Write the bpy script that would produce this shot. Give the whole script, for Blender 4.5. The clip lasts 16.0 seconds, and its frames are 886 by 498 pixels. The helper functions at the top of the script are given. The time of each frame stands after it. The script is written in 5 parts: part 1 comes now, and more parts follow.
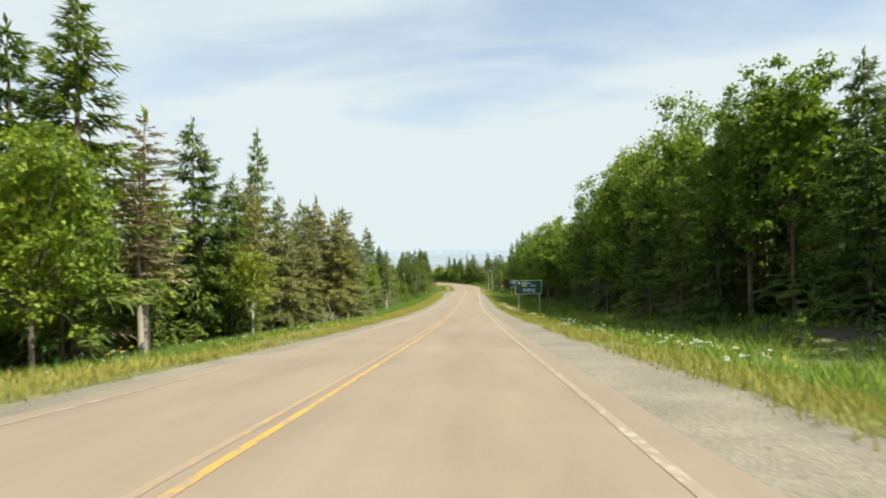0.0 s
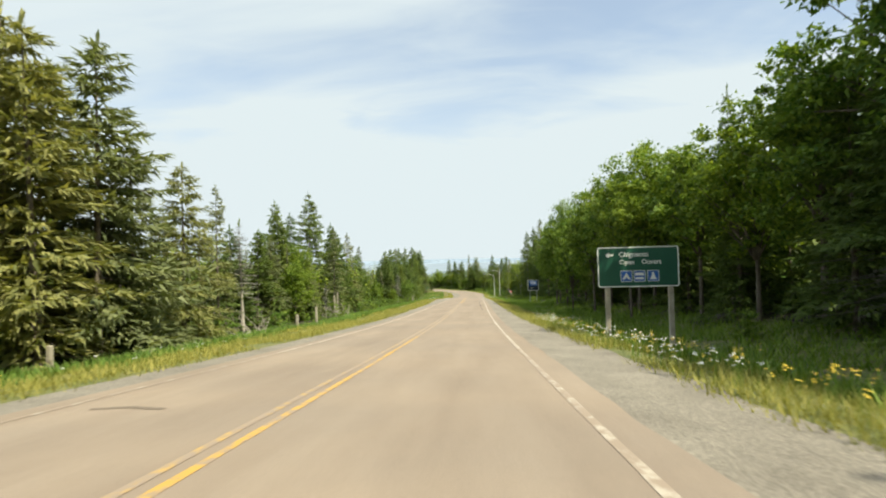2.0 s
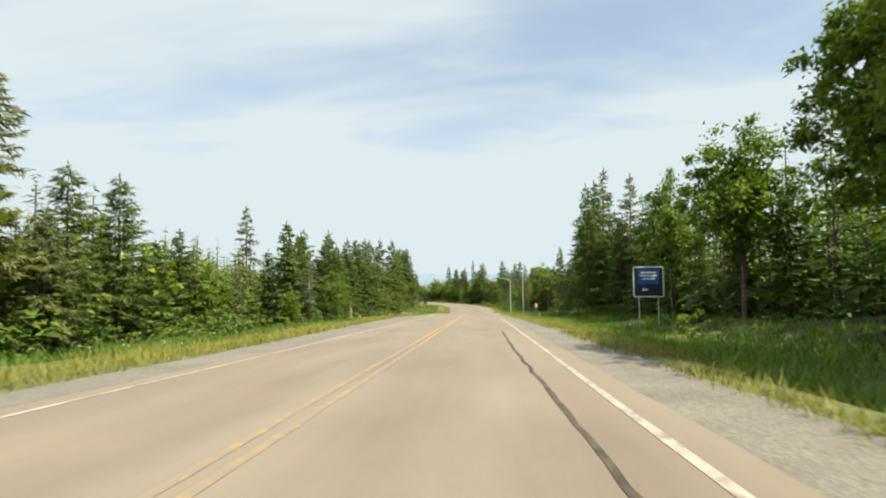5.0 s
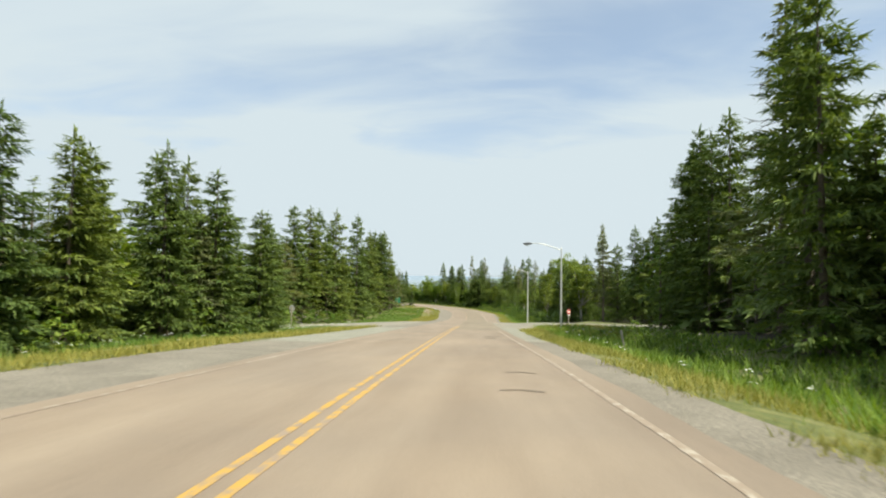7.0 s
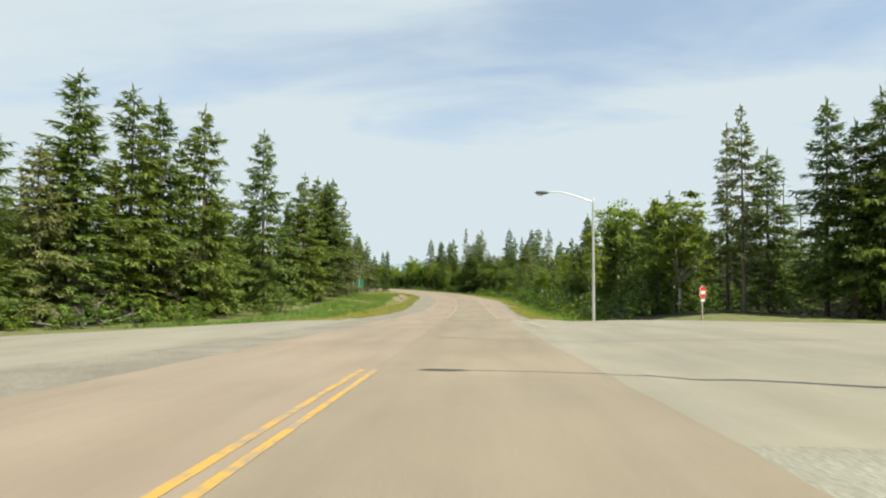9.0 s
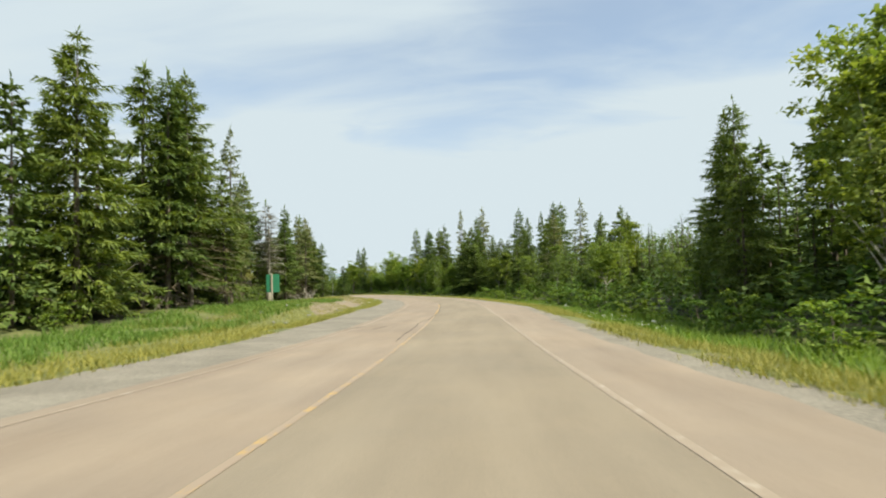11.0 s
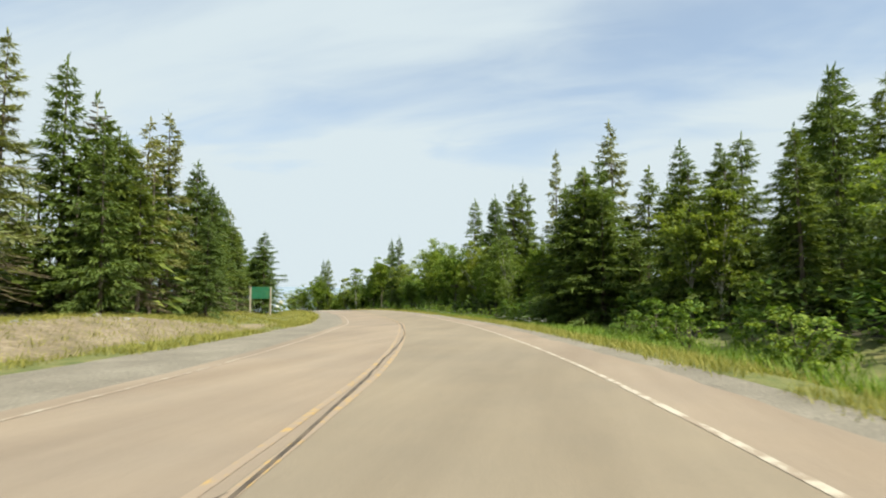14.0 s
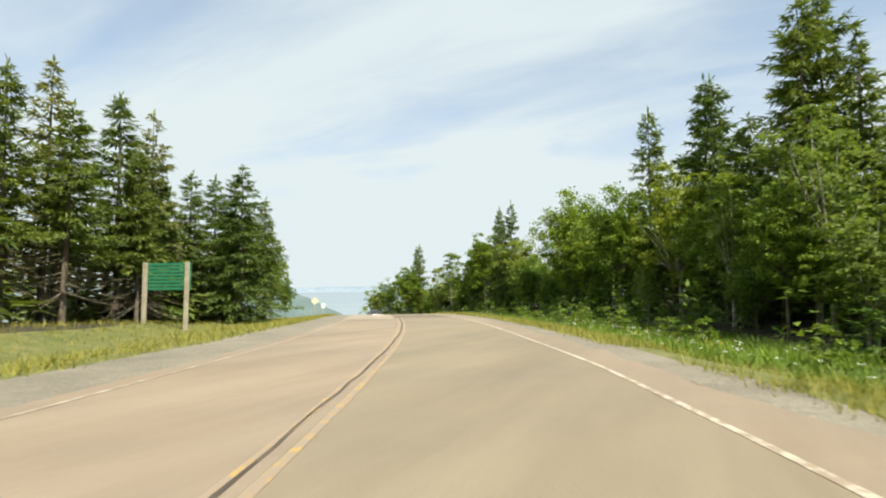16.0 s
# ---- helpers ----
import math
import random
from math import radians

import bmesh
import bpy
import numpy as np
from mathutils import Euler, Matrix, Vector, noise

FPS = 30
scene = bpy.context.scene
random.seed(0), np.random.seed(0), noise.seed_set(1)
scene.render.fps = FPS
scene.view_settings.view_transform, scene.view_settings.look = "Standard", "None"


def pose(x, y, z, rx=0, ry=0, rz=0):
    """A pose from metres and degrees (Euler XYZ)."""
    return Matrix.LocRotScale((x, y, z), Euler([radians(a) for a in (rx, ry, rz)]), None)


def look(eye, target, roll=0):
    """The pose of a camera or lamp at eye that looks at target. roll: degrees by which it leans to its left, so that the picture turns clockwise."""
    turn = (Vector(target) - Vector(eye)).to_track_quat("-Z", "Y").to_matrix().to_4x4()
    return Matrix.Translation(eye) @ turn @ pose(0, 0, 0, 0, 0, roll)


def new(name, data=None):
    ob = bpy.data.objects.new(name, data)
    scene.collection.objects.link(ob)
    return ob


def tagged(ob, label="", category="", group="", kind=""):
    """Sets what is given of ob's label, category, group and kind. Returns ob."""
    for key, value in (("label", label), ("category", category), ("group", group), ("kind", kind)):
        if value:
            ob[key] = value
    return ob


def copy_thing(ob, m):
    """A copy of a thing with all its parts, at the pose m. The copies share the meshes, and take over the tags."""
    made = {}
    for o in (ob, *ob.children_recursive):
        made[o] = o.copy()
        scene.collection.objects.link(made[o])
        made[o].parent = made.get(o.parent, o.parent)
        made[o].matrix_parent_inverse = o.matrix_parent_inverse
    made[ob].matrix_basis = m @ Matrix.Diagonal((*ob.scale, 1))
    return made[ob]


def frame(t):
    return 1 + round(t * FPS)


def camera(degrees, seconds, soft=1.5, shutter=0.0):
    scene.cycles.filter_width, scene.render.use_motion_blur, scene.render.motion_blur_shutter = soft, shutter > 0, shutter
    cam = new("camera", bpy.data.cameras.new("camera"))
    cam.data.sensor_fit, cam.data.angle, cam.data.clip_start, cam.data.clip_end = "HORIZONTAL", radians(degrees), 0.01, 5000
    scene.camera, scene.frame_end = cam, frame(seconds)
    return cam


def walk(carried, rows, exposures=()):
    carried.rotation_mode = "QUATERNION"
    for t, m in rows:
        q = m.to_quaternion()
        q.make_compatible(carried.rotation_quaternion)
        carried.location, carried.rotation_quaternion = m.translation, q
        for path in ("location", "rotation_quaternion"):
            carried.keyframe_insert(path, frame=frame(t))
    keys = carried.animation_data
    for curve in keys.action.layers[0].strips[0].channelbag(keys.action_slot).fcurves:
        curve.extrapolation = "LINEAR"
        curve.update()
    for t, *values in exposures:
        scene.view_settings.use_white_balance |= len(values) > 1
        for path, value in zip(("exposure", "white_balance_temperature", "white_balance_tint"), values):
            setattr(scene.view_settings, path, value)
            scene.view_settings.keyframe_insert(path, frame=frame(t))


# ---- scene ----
cam = camera(79.3, 16.0, soft=2.0, shutter=0.1)
PATH = [
    (0, 0.000, 0.000, 1.220, 90.04, 1.65, 3.31),
    (0.5, 0.005, 10.616, 0.099, 89.95, 1.77, 3.26),
    (1, 0.004, 20.914, -0.967, 90.36, 1.63, 3.38),
    (1.5, -0.026, 31.139, -1.982, 90.66, 1.60, 3.59),
    (2, -0.076, 41.335, -2.926, 91.00, 1.54, 3.60),
    (2.5, -0.142, 51.560, -3.819, 91.42, 1.54, 3.73),
    (3, -0.230, 61.869, -4.686, 91.55, 0.99, 3.87),
    (3.5, -0.350, 72.249, -5.483, 91.70, 0.96, 3.99),
    (4, -0.462, 82.981, -6.221, 92.47, 0.78, 4.02),
    (4.2, -0.518, 87.249, -6.501, 92.43, 0.83, 4.12),
    (6.5, -0.879, 136.427, -9.360, 93.10, -0.15, 4.00),
    (7, -1.022, 147.509, -9.996, 92.90, -0.89, 4.10),
    (7.5, -1.162, 158.699, -10.722, 92.43, -0.65, 3.97),
    (8, -1.274, 169.942, -11.501, 92.21, -0.60, 3.80),
    (8.5, -1.358, 181.173, -12.312, 91.96, -0.08, 3.70),
    (9, -1.429, 192.341, -13.164, 91.61, -0.20, 3.59),
    (9.2, -1.452, 197.025, -13.525, 91.54, -0.22, 3.60),
    (11.3, -1.724, 244.026, -16.644, 92.54, 1.90, 3.69),
    (11.5, -1.766, 248.278, -16.876, 92.71, 1.86, 4.08),
    (12, -1.992, 259.309, -17.397, 93.90, 1.28, 4.88),
    (12.5, -2.388, 270.869, -17.815, 94.23, 0.84, 5.67),
    (13, -2.924, 281.681, -18.147, 94.40, 0.44, 6.65),
    (13.5, -3.771, 292.104, -18.452, 94.33, 0.16, 9.27),
    (14, -5.081, 302.311, -18.765, 94.18, 0.05, 12.01),
    (14.5, -6.858, 312.145, -19.063, 94.22, 0.04, 15.12),
    (15, -9.149, 321.691, -19.351, 94.25, 0.66, 18.51),
    (15.5, -12.013, 331.159, -19.643, 94.14, 0.45, 21.76),
    (16, -15.453, 340.620, -19.929, 94.21, 0.23, 24.82),
]
walk(cam, [(r[0], pose(*r[1:])) for r in PATH], exposures=[(0.0, 0.72, 6500, 3.5), (4.0, 0.72, 6480, 3.5), (6.5, 0.58, 6300, 3.5), (13.0, 0.58, 6300, 3.5), (15.0, 0.70, 6400, 3.5), (16.0, 0.72, 6500, 3.5)])

# ---- light ----
SUN_AZ, SUN_EL = radians(124), radians(52)
world = bpy.data.worlds.new("sky")
scene.world = world
world.use_nodes = True
wn, wl = world.node_tree.nodes, world.node_tree.links
wn.clear()


def build_sky():
    out, bg, sky = wn.new("ShaderNodeOutputWorld"), wn.new("ShaderNodeBackground"), wn.new("ShaderNodeTexSky")
    sky.sky_type, sky.sun_disc = "NISHITA", False
    sky.sun_elevation, sky.sun_rotation = SUN_EL, SUN_AZ
    sky.dust_density, sky.air_density, sky.ozone_density = 0.3, 1.0, 2.0
    bg.inputs["Strength"].default_value = 0.085
    tc, sep = wn.new("ShaderNodeTexCoord"), wn.new("ShaderNodeSeparateXYZ")
    wl.new(tc.outputs["Generated"], sep.inputs[0])
    # high thin cloud: the direction laid on a flat layer
    lift = wn.new("ShaderNodeMath")
    lift.operation = "ADD"
    lift.inputs[1].default_value = 0.16
    wl.new(sep.outputs["Z"], lift.inputs[0])
    low = wn.new("ShaderNodeMath")
    low.operation = "MAXIMUM"
    low.inputs[1].default_value = 0.05
    wl.new(lift.outputs[0], low.inputs[0])
    flat = wn.new("ShaderNodeVectorMath")
    flat.operation = "DIVIDE"
    cmb = wn.new("ShaderNodeCombineXYZ")
    for k in range(3):
        wl.new(low.outputs[0], cmb.inputs[k])
    wl.new(tc.outputs["Generated"], flat.inputs[0])
    wl.new(cmb.outputs[0], flat.inputs[1])
    mp = wn.new("ShaderNodeMapping")
    mp.inputs["Rotation"].default_value = (0, 0, radians(-12))
    mp.inputs["Scale"].default_value = (0.50, 1.20, 0.0)
    mp.inputs["Location"].default_value = (3.1, 0.4, 0)
    wl.new(flat.outputs[0], mp.inputs[0])
    big, fine = wn.new("ShaderNodeTexNoise"), wn.new("ShaderNodeTexNoise")
    for n, sc, de, di in ((big, 1.1, 7, 0.6), (fine, 4.5, 8, 0.9)):
        n.inputs["Scale"].default_value, n.inputs["Detail"].default_value, n.inputs["Distortion"].default_value = sc, de, di
        wl.new(mp.outputs[0], n.inputs["Vector"])
    mx = wn.new("ShaderNodeMath")
    mx.operation = "MULTIPLY_ADD"
    mx.inputs[1].default_value = 0.22
    wl.new(fine.outputs["Fac"], mx.inputs[0])
    wl.new(big.outputs["Fac"], mx.inputs[2])
    ramp = wn.new("ShaderNodeMapRange")
    ramp.interpolation_type = "SMOOTHSTEP"
    ramp.inputs["From Min"].default_value, ramp.inputs["From Max"].default_value = 0.38, 0.76
    ramp.inputs["To Min"].default_value, ramp.inputs["To Max"].default_value = 0.46, 0.98
    wl.new(mx.outputs[0], ramp.inputs["Value"])
    # the layer thickens towards the horizon
    hz = wn.new("ShaderNodeMapRange")
    hz.interpolation_type = "SMOOTHSTEP"
    hz.inputs["From Min"].default_value, hz.inputs["From Max"].default_value = 0.36, 0.02
    hz.inputs["To Min"].default_value, hz.inputs["To Max"].default_value = 0.0, 0.75
    wl.new(sep.outputs["Z"], hz.inputs["Value"])
    add = wn.new("ShaderNodeMath")
    add.operation, add.use_clamp = "ADD", True
    wl.new(ramp.outputs[0], add.inputs[0])
    wl.new(hz.outputs[0], add.inputs[1])
    mix = wn.new("ShaderNodeMix")
    mix.data_type = "RGBA"
    mix.inputs["B"].default_value = (5.7, 6.15, 6.5, 1)
    wl.new(add.outputs[0], mix.inputs["Factor"])
    clear = wn.new("ShaderNodeMix")
    clear.data_type, clear.blend_type = "RGBA", "MULTIPLY"
    clear.inputs["Factor"].default_value, clear.inputs["B"].default_value = 1.0, (0.95, 1.12, 1.28, 1)
    wl.new(sky.outputs[0], clear.inputs["A"])
    wl.new(clear.outputs["Result"], mix.inputs["A"])
    wl.new(mix.outputs["Result"], bg.inputs["Color"])
    wl.new(bg.outputs[0], out.inputs[0])


build_sky()
sun = new("sun", bpy.data.lights.new("sun", "SUN"))
sun.data.energy, sun.data.angle, sun.data.color = 5.0, radians(0.55), (1.0, 0.90, 0.70)
SUN_TO = Vector((math.sin(SUN_AZ) * math.cos(SUN_EL), math.cos(SUN_AZ) * math.cos(SUN_EL), math.sin(SUN_EL)))
sun.matrix_world = look((0, 0, 80), Vector((0, 0, 80)) - SUN_TO)

# ---- materials ----


def noise_node(nt, scale, detail=5.0, rough=0.55, vec=None):
    n = nt.nodes.new("ShaderNodeTexNoise")
    n.inputs["Scale"].default_value, n.inputs["Detail"].default_value, n.inputs["Roughness"].default_value = scale, detail, rough
    if vec is not None:
        nt.links.new(vec, n.inputs["Vector"])
    return n


def ramp_node(nt, fac, stops):
    r = nt.nodes.new("ShaderNodeValToRGB")
    while len(r.color_ramp.elements) < len(stops):
        r.color_ramp.elements.new(0.5)
    for e, (p, c) in zip(r.color_ramp.elements, stops):
        e.position, e.color = p, (*c, 1)
    nt.links.new(fac, r.inputs[0])
    return r


def mix_node(nt, fac, a, b, blend="MIX"):
    m = nt.nodes.new("ShaderNodeMix")
    m.data_type, m.blend_type = "RGBA", blend
    for key, v in (("Factor", fac), ("A", a), ("B", b)):
        sock = m.inputs[key] if key == "Factor" else [i for i in m.inputs if i.name == key and i.type == "RGBA"][0]
        if isinstance(v, (int, float)):
            sock.default_value = v
        elif isinstance(v, tuple):
            sock.default_value = (*v, 1)
        else:
            nt.links.new(v, sock)
    return [o for o in m.outputs if o.type == "RGBA"][0]


def base_mat(name):
    m = bpy.data.materials.new(name)
    m.use_nodes = True
    nt = m.node_tree
    return m, nt, nt.nodes["Principled BSDF"]


def coords(nt):
    return nt.nodes.new("ShaderNodeTexCoord").outputs["Object"]


def add_bump(nt, b, height, strength, distance=0.02):
    n = nt.nodes.new("ShaderNodeBump")
    n.inputs["Strength"].default_value, n.inputs["Distance"].default_value = strength, distance
    nt.links.new(height, n.inputs["Height"])
    nt.links.new(n.outputs[0], b.inputs["Normal"])


def surface(name, stops, scale=3.0, fine=40.0, rough=0.85, bump=0.3, metal=0.0, grit=0.25):
    """A mottled surface: a ramp over broad noise, grit over fine noise."""
    m, nt, b = base_mat(name)
    v = coords(nt)
    broad, tiny = noise_node(nt, scale, 6, 0.6, v), noise_node(nt, fine, 4, 0.6, v)
    col = ramp_node(nt, broad.outputs["Fac"], stops)
    g = ramp_node(nt, tiny.outputs["Fac"], [(0.3, (1 - grit,) * 3), (0.7, (1 + grit,) * 3)])
    nt.links.new(mix_node(nt, 1.0, col.outputs[0], g.outputs[0], "MULTIPLY"), b.inputs["Base Color"])
    b.inputs["Roughness"].default_value, b.inputs["Metallic"].default_value = rough, metal
    if bump:
        add_bump(nt, b, tiny.outputs["Fac"], bump)
    return m


def foliage(name, dark, light, tint=0.0, trans=0.35):
    """Leaves and needles: each clump its own shade, some light let through."""
    m, nt, b = base_mat(name)
    geo, info = nt.nodes.new("ShaderNodeNewGeometry"), nt.nodes.new("ShaderNodeObjectInfo")
    col = ramp_node(nt, geo.outputs["Random Per Island"], [(0.0, dark), (1.0, light)])
    hue = ramp_node(nt, info.outputs["Random"], [(0.0, (0.80, 0.86, 0.86)), (0.5, (1.0, 1.0, 0.9)), (1.0, (1.22, 1.12, 0.85))])
    c = mix_node(nt, 1.0, col.outputs[0], hue.outputs[0], "MULTIPLY")
    nt.links.new(c, b.inputs["Base Color"])
    b.inputs["Roughness"].default_value = 0.6
    b.inputs["Specular IOR Level"].default_value = 0.25
    t, s, o = nt.nodes.new("ShaderNodeBsdfTranslucent"), nt.nodes.new("ShaderNodeMixShader"), nt.nodes["Material Output"]
    nt.links.new(mix_node(nt, 1.0, c, (1.25, 1.25, 0.55), "MULTIPLY"), t.inputs["Color"])
    s.inputs[0].default_value = trans
    nt.links.new(b.outputs[0], s.inputs[1])
    nt.links.new(t.outputs[0], s.inputs[2])
    nt.links.new(s.outputs[0], o.inputs["Surface"])
    return m


NEEDLE = foliage("spruce_needles", (0.070, 0.113, 0.034), (0.182, 0.236, 0.064), trans=0.30)
# lichen-pale needles, lightened further to stand in for sunlight on the west edge
NEEDLE_PALE = foliage("pale_sunlit_spruce_needles", (0.125, 0.150, 0.070), (0.285, 0.295, 0.140), trans=0.32)
LEAF = foliage("maple_leaves", (0.060, 0.125, 0.022), (0.250, 0.330, 0.062), trans=0.36)
LEAF_PALE = foliage("birch_leaves", (0.105, 0.165, 0.038), (0.280, 0.340, 0.095), trans=0.45)
LICHEN = foliage("dead_twigs", (0.26, 0.235, 0.20), (0.46, 0.42, 0.37), trans=0.05)
TWIG = foliage("bare_lower_twigs", (0.095, 0.082, 0.066), (0.205, 0.180, 0.150), trans=0.05)
BARK = surface("spruce_bark", [(0.3, (0.085, 0.066, 0.052)), (0.7, (0.19, 0.16, 0.13))], 2.5, 30, 0.95, 0.6)
BARK_DEAD = surface("weathered_bark", [(0.3, (0.26, 0.235, 0.20)), (0.7, (0.44, 0.40, 0.35))], 2.5, 30, 0.95, 0.6)
BARK_BIRCH = surface("birch_bark", [(0.35, (0.20, 0.18, 0.15)), (0.6, (0.50, 0.47, 0.42))], 3.0, 25, 0.8, 0.4)
GRASS_BLADE = foliage("grass_blades", (0.125, 0.150, 0.034), (0.320, 0.305, 0.100), trans=0.3)
WEED = foliage("verge_weeds", (0.068, 0.140, 0.022), (0.185, 0.275, 0.052), trans=0.35)


def asphalt(name, a, b_, grain=0.16):
    m, nt, b = base_mat(name)
    v = coords(nt)
    mp = nt.nodes.new("ShaderNodeMapping")
    mp.inputs["Scale"].default_value = (1.0, 0.12, 1.0)
    nt.links.new(v, mp.inputs[0])
    streak, patch, grit = noise_node(nt, 0.9, 5, 0.6, mp.outputs[0]), noise_node(nt, 0.25, 5, 0.6, v), noise_node(nt, 90, 3, 0.7, v)
    col = ramp_node(nt, streak.outputs["Fac"], [(0.3, a), (0.7, b_)])
    p = ramp_node(nt, patch.outputs["Fac"], [(0.35, (0.90, 0.91, 0.93)), (0.65, (1.05, 1.04, 1.02))])
    g = ramp_node(nt, grit.outputs["Fac"], [(0.3, (1 - grain,) * 3), (0.7, (1 + grain,) * 3)])
    c = mix_node(nt, 1.0, mix_node(nt, 1.0, col.outputs[0], p.outputs[0], "MULTIPLY"), g.outputs[0], "MULTIPLY")
    nt.links.new(c, b.inputs["Base Color"])
    b.inputs["Roughness"].default_value = 0.85
    b.inputs["Specular IOR Level"].default_value = 0.3
    add_bump(nt, b, grit.outputs["Fac"], 0.25, 0.01)
    return m


ROAD = asphalt("worn_pinkish_asphalt", (0.226, 0.178, 0.139), (0.292, 0.237, 0.188))
LANE = asphalt("worn_tan_asphalt", (0.205, 0.169, 0.128), (0.262, 0.218, 0.167))
SIDE_ROAD = asphalt("grey_asphalt", (0.225, 0.207, 0.168), (0.282, 0.262, 0.216))
GRAVEL = surface("shoulder_gravel", [(0.3, (0.160, 0.142, 0.118)), (0.7, (0.245, 0.220, 0.184))], 0.6, 26, 0.95, 0.8, grit=0.45)
GRAVEL_PALE = surface("pale_grey_green_gravel", [(0.3, (0.205, 0.200, 0.165)), (0.7, (0.280, 0.272, 0.228))], 0.6, 26, 0.95, 0.8, grit=0.4)


def paint(name, col, under, keep):
    """Road paint, worn through in patches to the asphalt below."""
    m, nt, b = base_mat(name)
    v = coords(nt)
    wear = noise_node(nt, 4.0, 8, 0.75, v)
    r = ramp_node(nt, wear.outputs["Fac"], [(keep - 0.04, (1, 1, 1)), (keep + 0.05, (0, 0, 0))])
    nt.links.new(mix_node(nt, r.outputs[0], under, col), b.inputs["Base Color"])
    b.inputs["Roughness"].default_value = 0.7
    return m


YELLOW_FAINT = paint("faint_yellow_paint", (0.42, 0.275, 0.095), (0.28, 0.217, 0.165), 0.44)
YELLOW = paint("worn_yellow_paint", (0.47, 0.285, 0.060), (0.28, 0.217, 0.165), 0.52)
WHITE_LINE = paint("worn_white_paint", (0.47, 0.42, 0.355), (0.28, 0.222, 0.172), 0.50)
WHITE_FAINT = paint("faint_white_paint", (0.42, 0.37, 0.31), (0.275, 0.217, 0.168), 0.44)
WHITE_GHOST = paint("worn_off_white_paint", (0.37, 0.315, 0.26), (0.275, 0.220, 0.170), 0.42)
TAR = surface("tar_sealed_crack", [(0.4, (0.055, 0.043, 0.034)), (0.6, (0.115, 0.088, 0.065))], 3, 40, 0.8, 0.2)

# ---- the road's line ----
# points along the northbound lane
LINE = [
    (-0.08, -84.00, 8.00), (-0.08, -42.00, 4.35), (-0.08, 0.00, 0.00), (-0.19, 20.91, -2.19), (-0.33, 41.33, -4.15), (-0.50, 61.87, -5.91),
    (-0.60, 82.98, -7.44), (-0.65, 108.60, -8.97), (-0.72, 136.43, -10.58), (-0.95, 158.70, -11.94), (-1.29, 181.17, -13.53), (-1.49, 217.17, -16.08),
    (-1.60, 248.28, -18.10), (-2.15, 270.88, -19.04), (-3.49, 292.13, -19.67), (-6.52, 312.21, -20.28), (-11.62, 331.28, -20.86), (-15.04, 340.78, -21.15),
    (-21.26, 354.43, -21.45), (-28.42, 367.61, -21.75), (-36.26, 380.40, -22.15), (-44.64, 392.84, -22.80), (-53.88, 404.66, -23.90), (-64.11, 415.63, -25.40),
    (-75.26, 425.66, -27.20), (-87.08, 434.90, -29.20), (-99.36, 443.50, -31.40), (-111.94, 451.67, -33.80), (-124.66, 459.62, -36.40),
]


def spline(points, step=1.0):
    p = [Vector(a) for a in points]
    p = [2 * p[0] - p[1]] + p + [2 * p[-1] - p[-2]]
    dense = []
    for a, b, c, d in zip(p, p[1:], p[2:], p[3:]):
        for k in range(40):
            u = k / 40
            dense.append(0.5 * (2 * b + (c - a) * u + (2 * a - 5 * b + 4 * c - d) * u * u + (3 * b - a - 3 * c + d) * u ** 3))
    dense.append(p[-2])
    q = np.array([tuple(a) for a in dense])
    s = np.concatenate([[0], np.cumsum(np.linalg.norm(np.diff(q[:, :2], axis=0), axis=1))])
    n = int(s[-1] / step)
    ss = np.linspace(0, n * step, n + 1)
    return ss, np.stack([np.interp(ss, s, q[:, k]) for k in range(3)], 1)


_ss, _pp = spline(LINE)
_i0 = int(np.argmin(np.abs(_pp[:, 1])))
S_ALL = _ss - _ss[_i0]
_tan = np.gradient(_pp[:, :2], axis=0)
_tan /= np.linalg.norm(_tan, axis=1)[:, None]
_k = np.ones(9) / 9
_tan = np.stack([np.convolve(np.pad(_tan[:, c], 4, mode="edge"), _k, "valid") for c in (0, 1)], 1)
S_MIN, S_MAX = float(S_ALL[0]), float(S_ALL[-1])


def at(s, d, up=0.0):
    """The place at s metres along the lane, d metres to its right, up above the road's level."""
    x, y, z, tx, ty = (float(np.interp(s, S_ALL, a)) for a in (_pp[:, 0], _pp[:, 1], _pp[:, 2], _tan[:, 0], _tan[:, 1]))
    n = math.hypot(tx, ty)
    return Vector((x + d * ty / n, y - d * tx / n, z + up))


def heading(s):
    """Degrees by which the road has turned left from +y."""
    return math.degrees(math.atan2(-float(np.interp(s, S_ALL, _tan[:, 0])), float(np.interp(s, S_ALL, _tan[:, 1]))))


def smooth(a, b, x):
    u = min(1.0, max(0.0, (x - a) / (b - a)))
    return u * u * (3 - 2 * u)


SIDE_S = 211.0  # where the side road crosses


def near_east(d):
    """Where the near edge of the side road lies, d metres east of the lane."""
    return float(np.interp(d, (2, 4.4, 5, 6.3, 8, 13, 22), (187, 192, 196, 200, 202.5, 204, 205.5)))



def edge_r(s):
    """Where the gravel ends to the right of the road."""
    return float(np.interp(s, (80, 130, 155, 240, 262, 280, 300, 355), (3.5, 3.3, 3.1, 4.0, 4.6, 5.4, 4.2, 3.9)))


def edge_l(s):
    return float(np.interp(s, (80, 120, 160, 240, 280, 320, 355, 420), (-6.5, -6.9, -8.6, -7.6, -9.0, -8.1, -7.5, -7.0)))



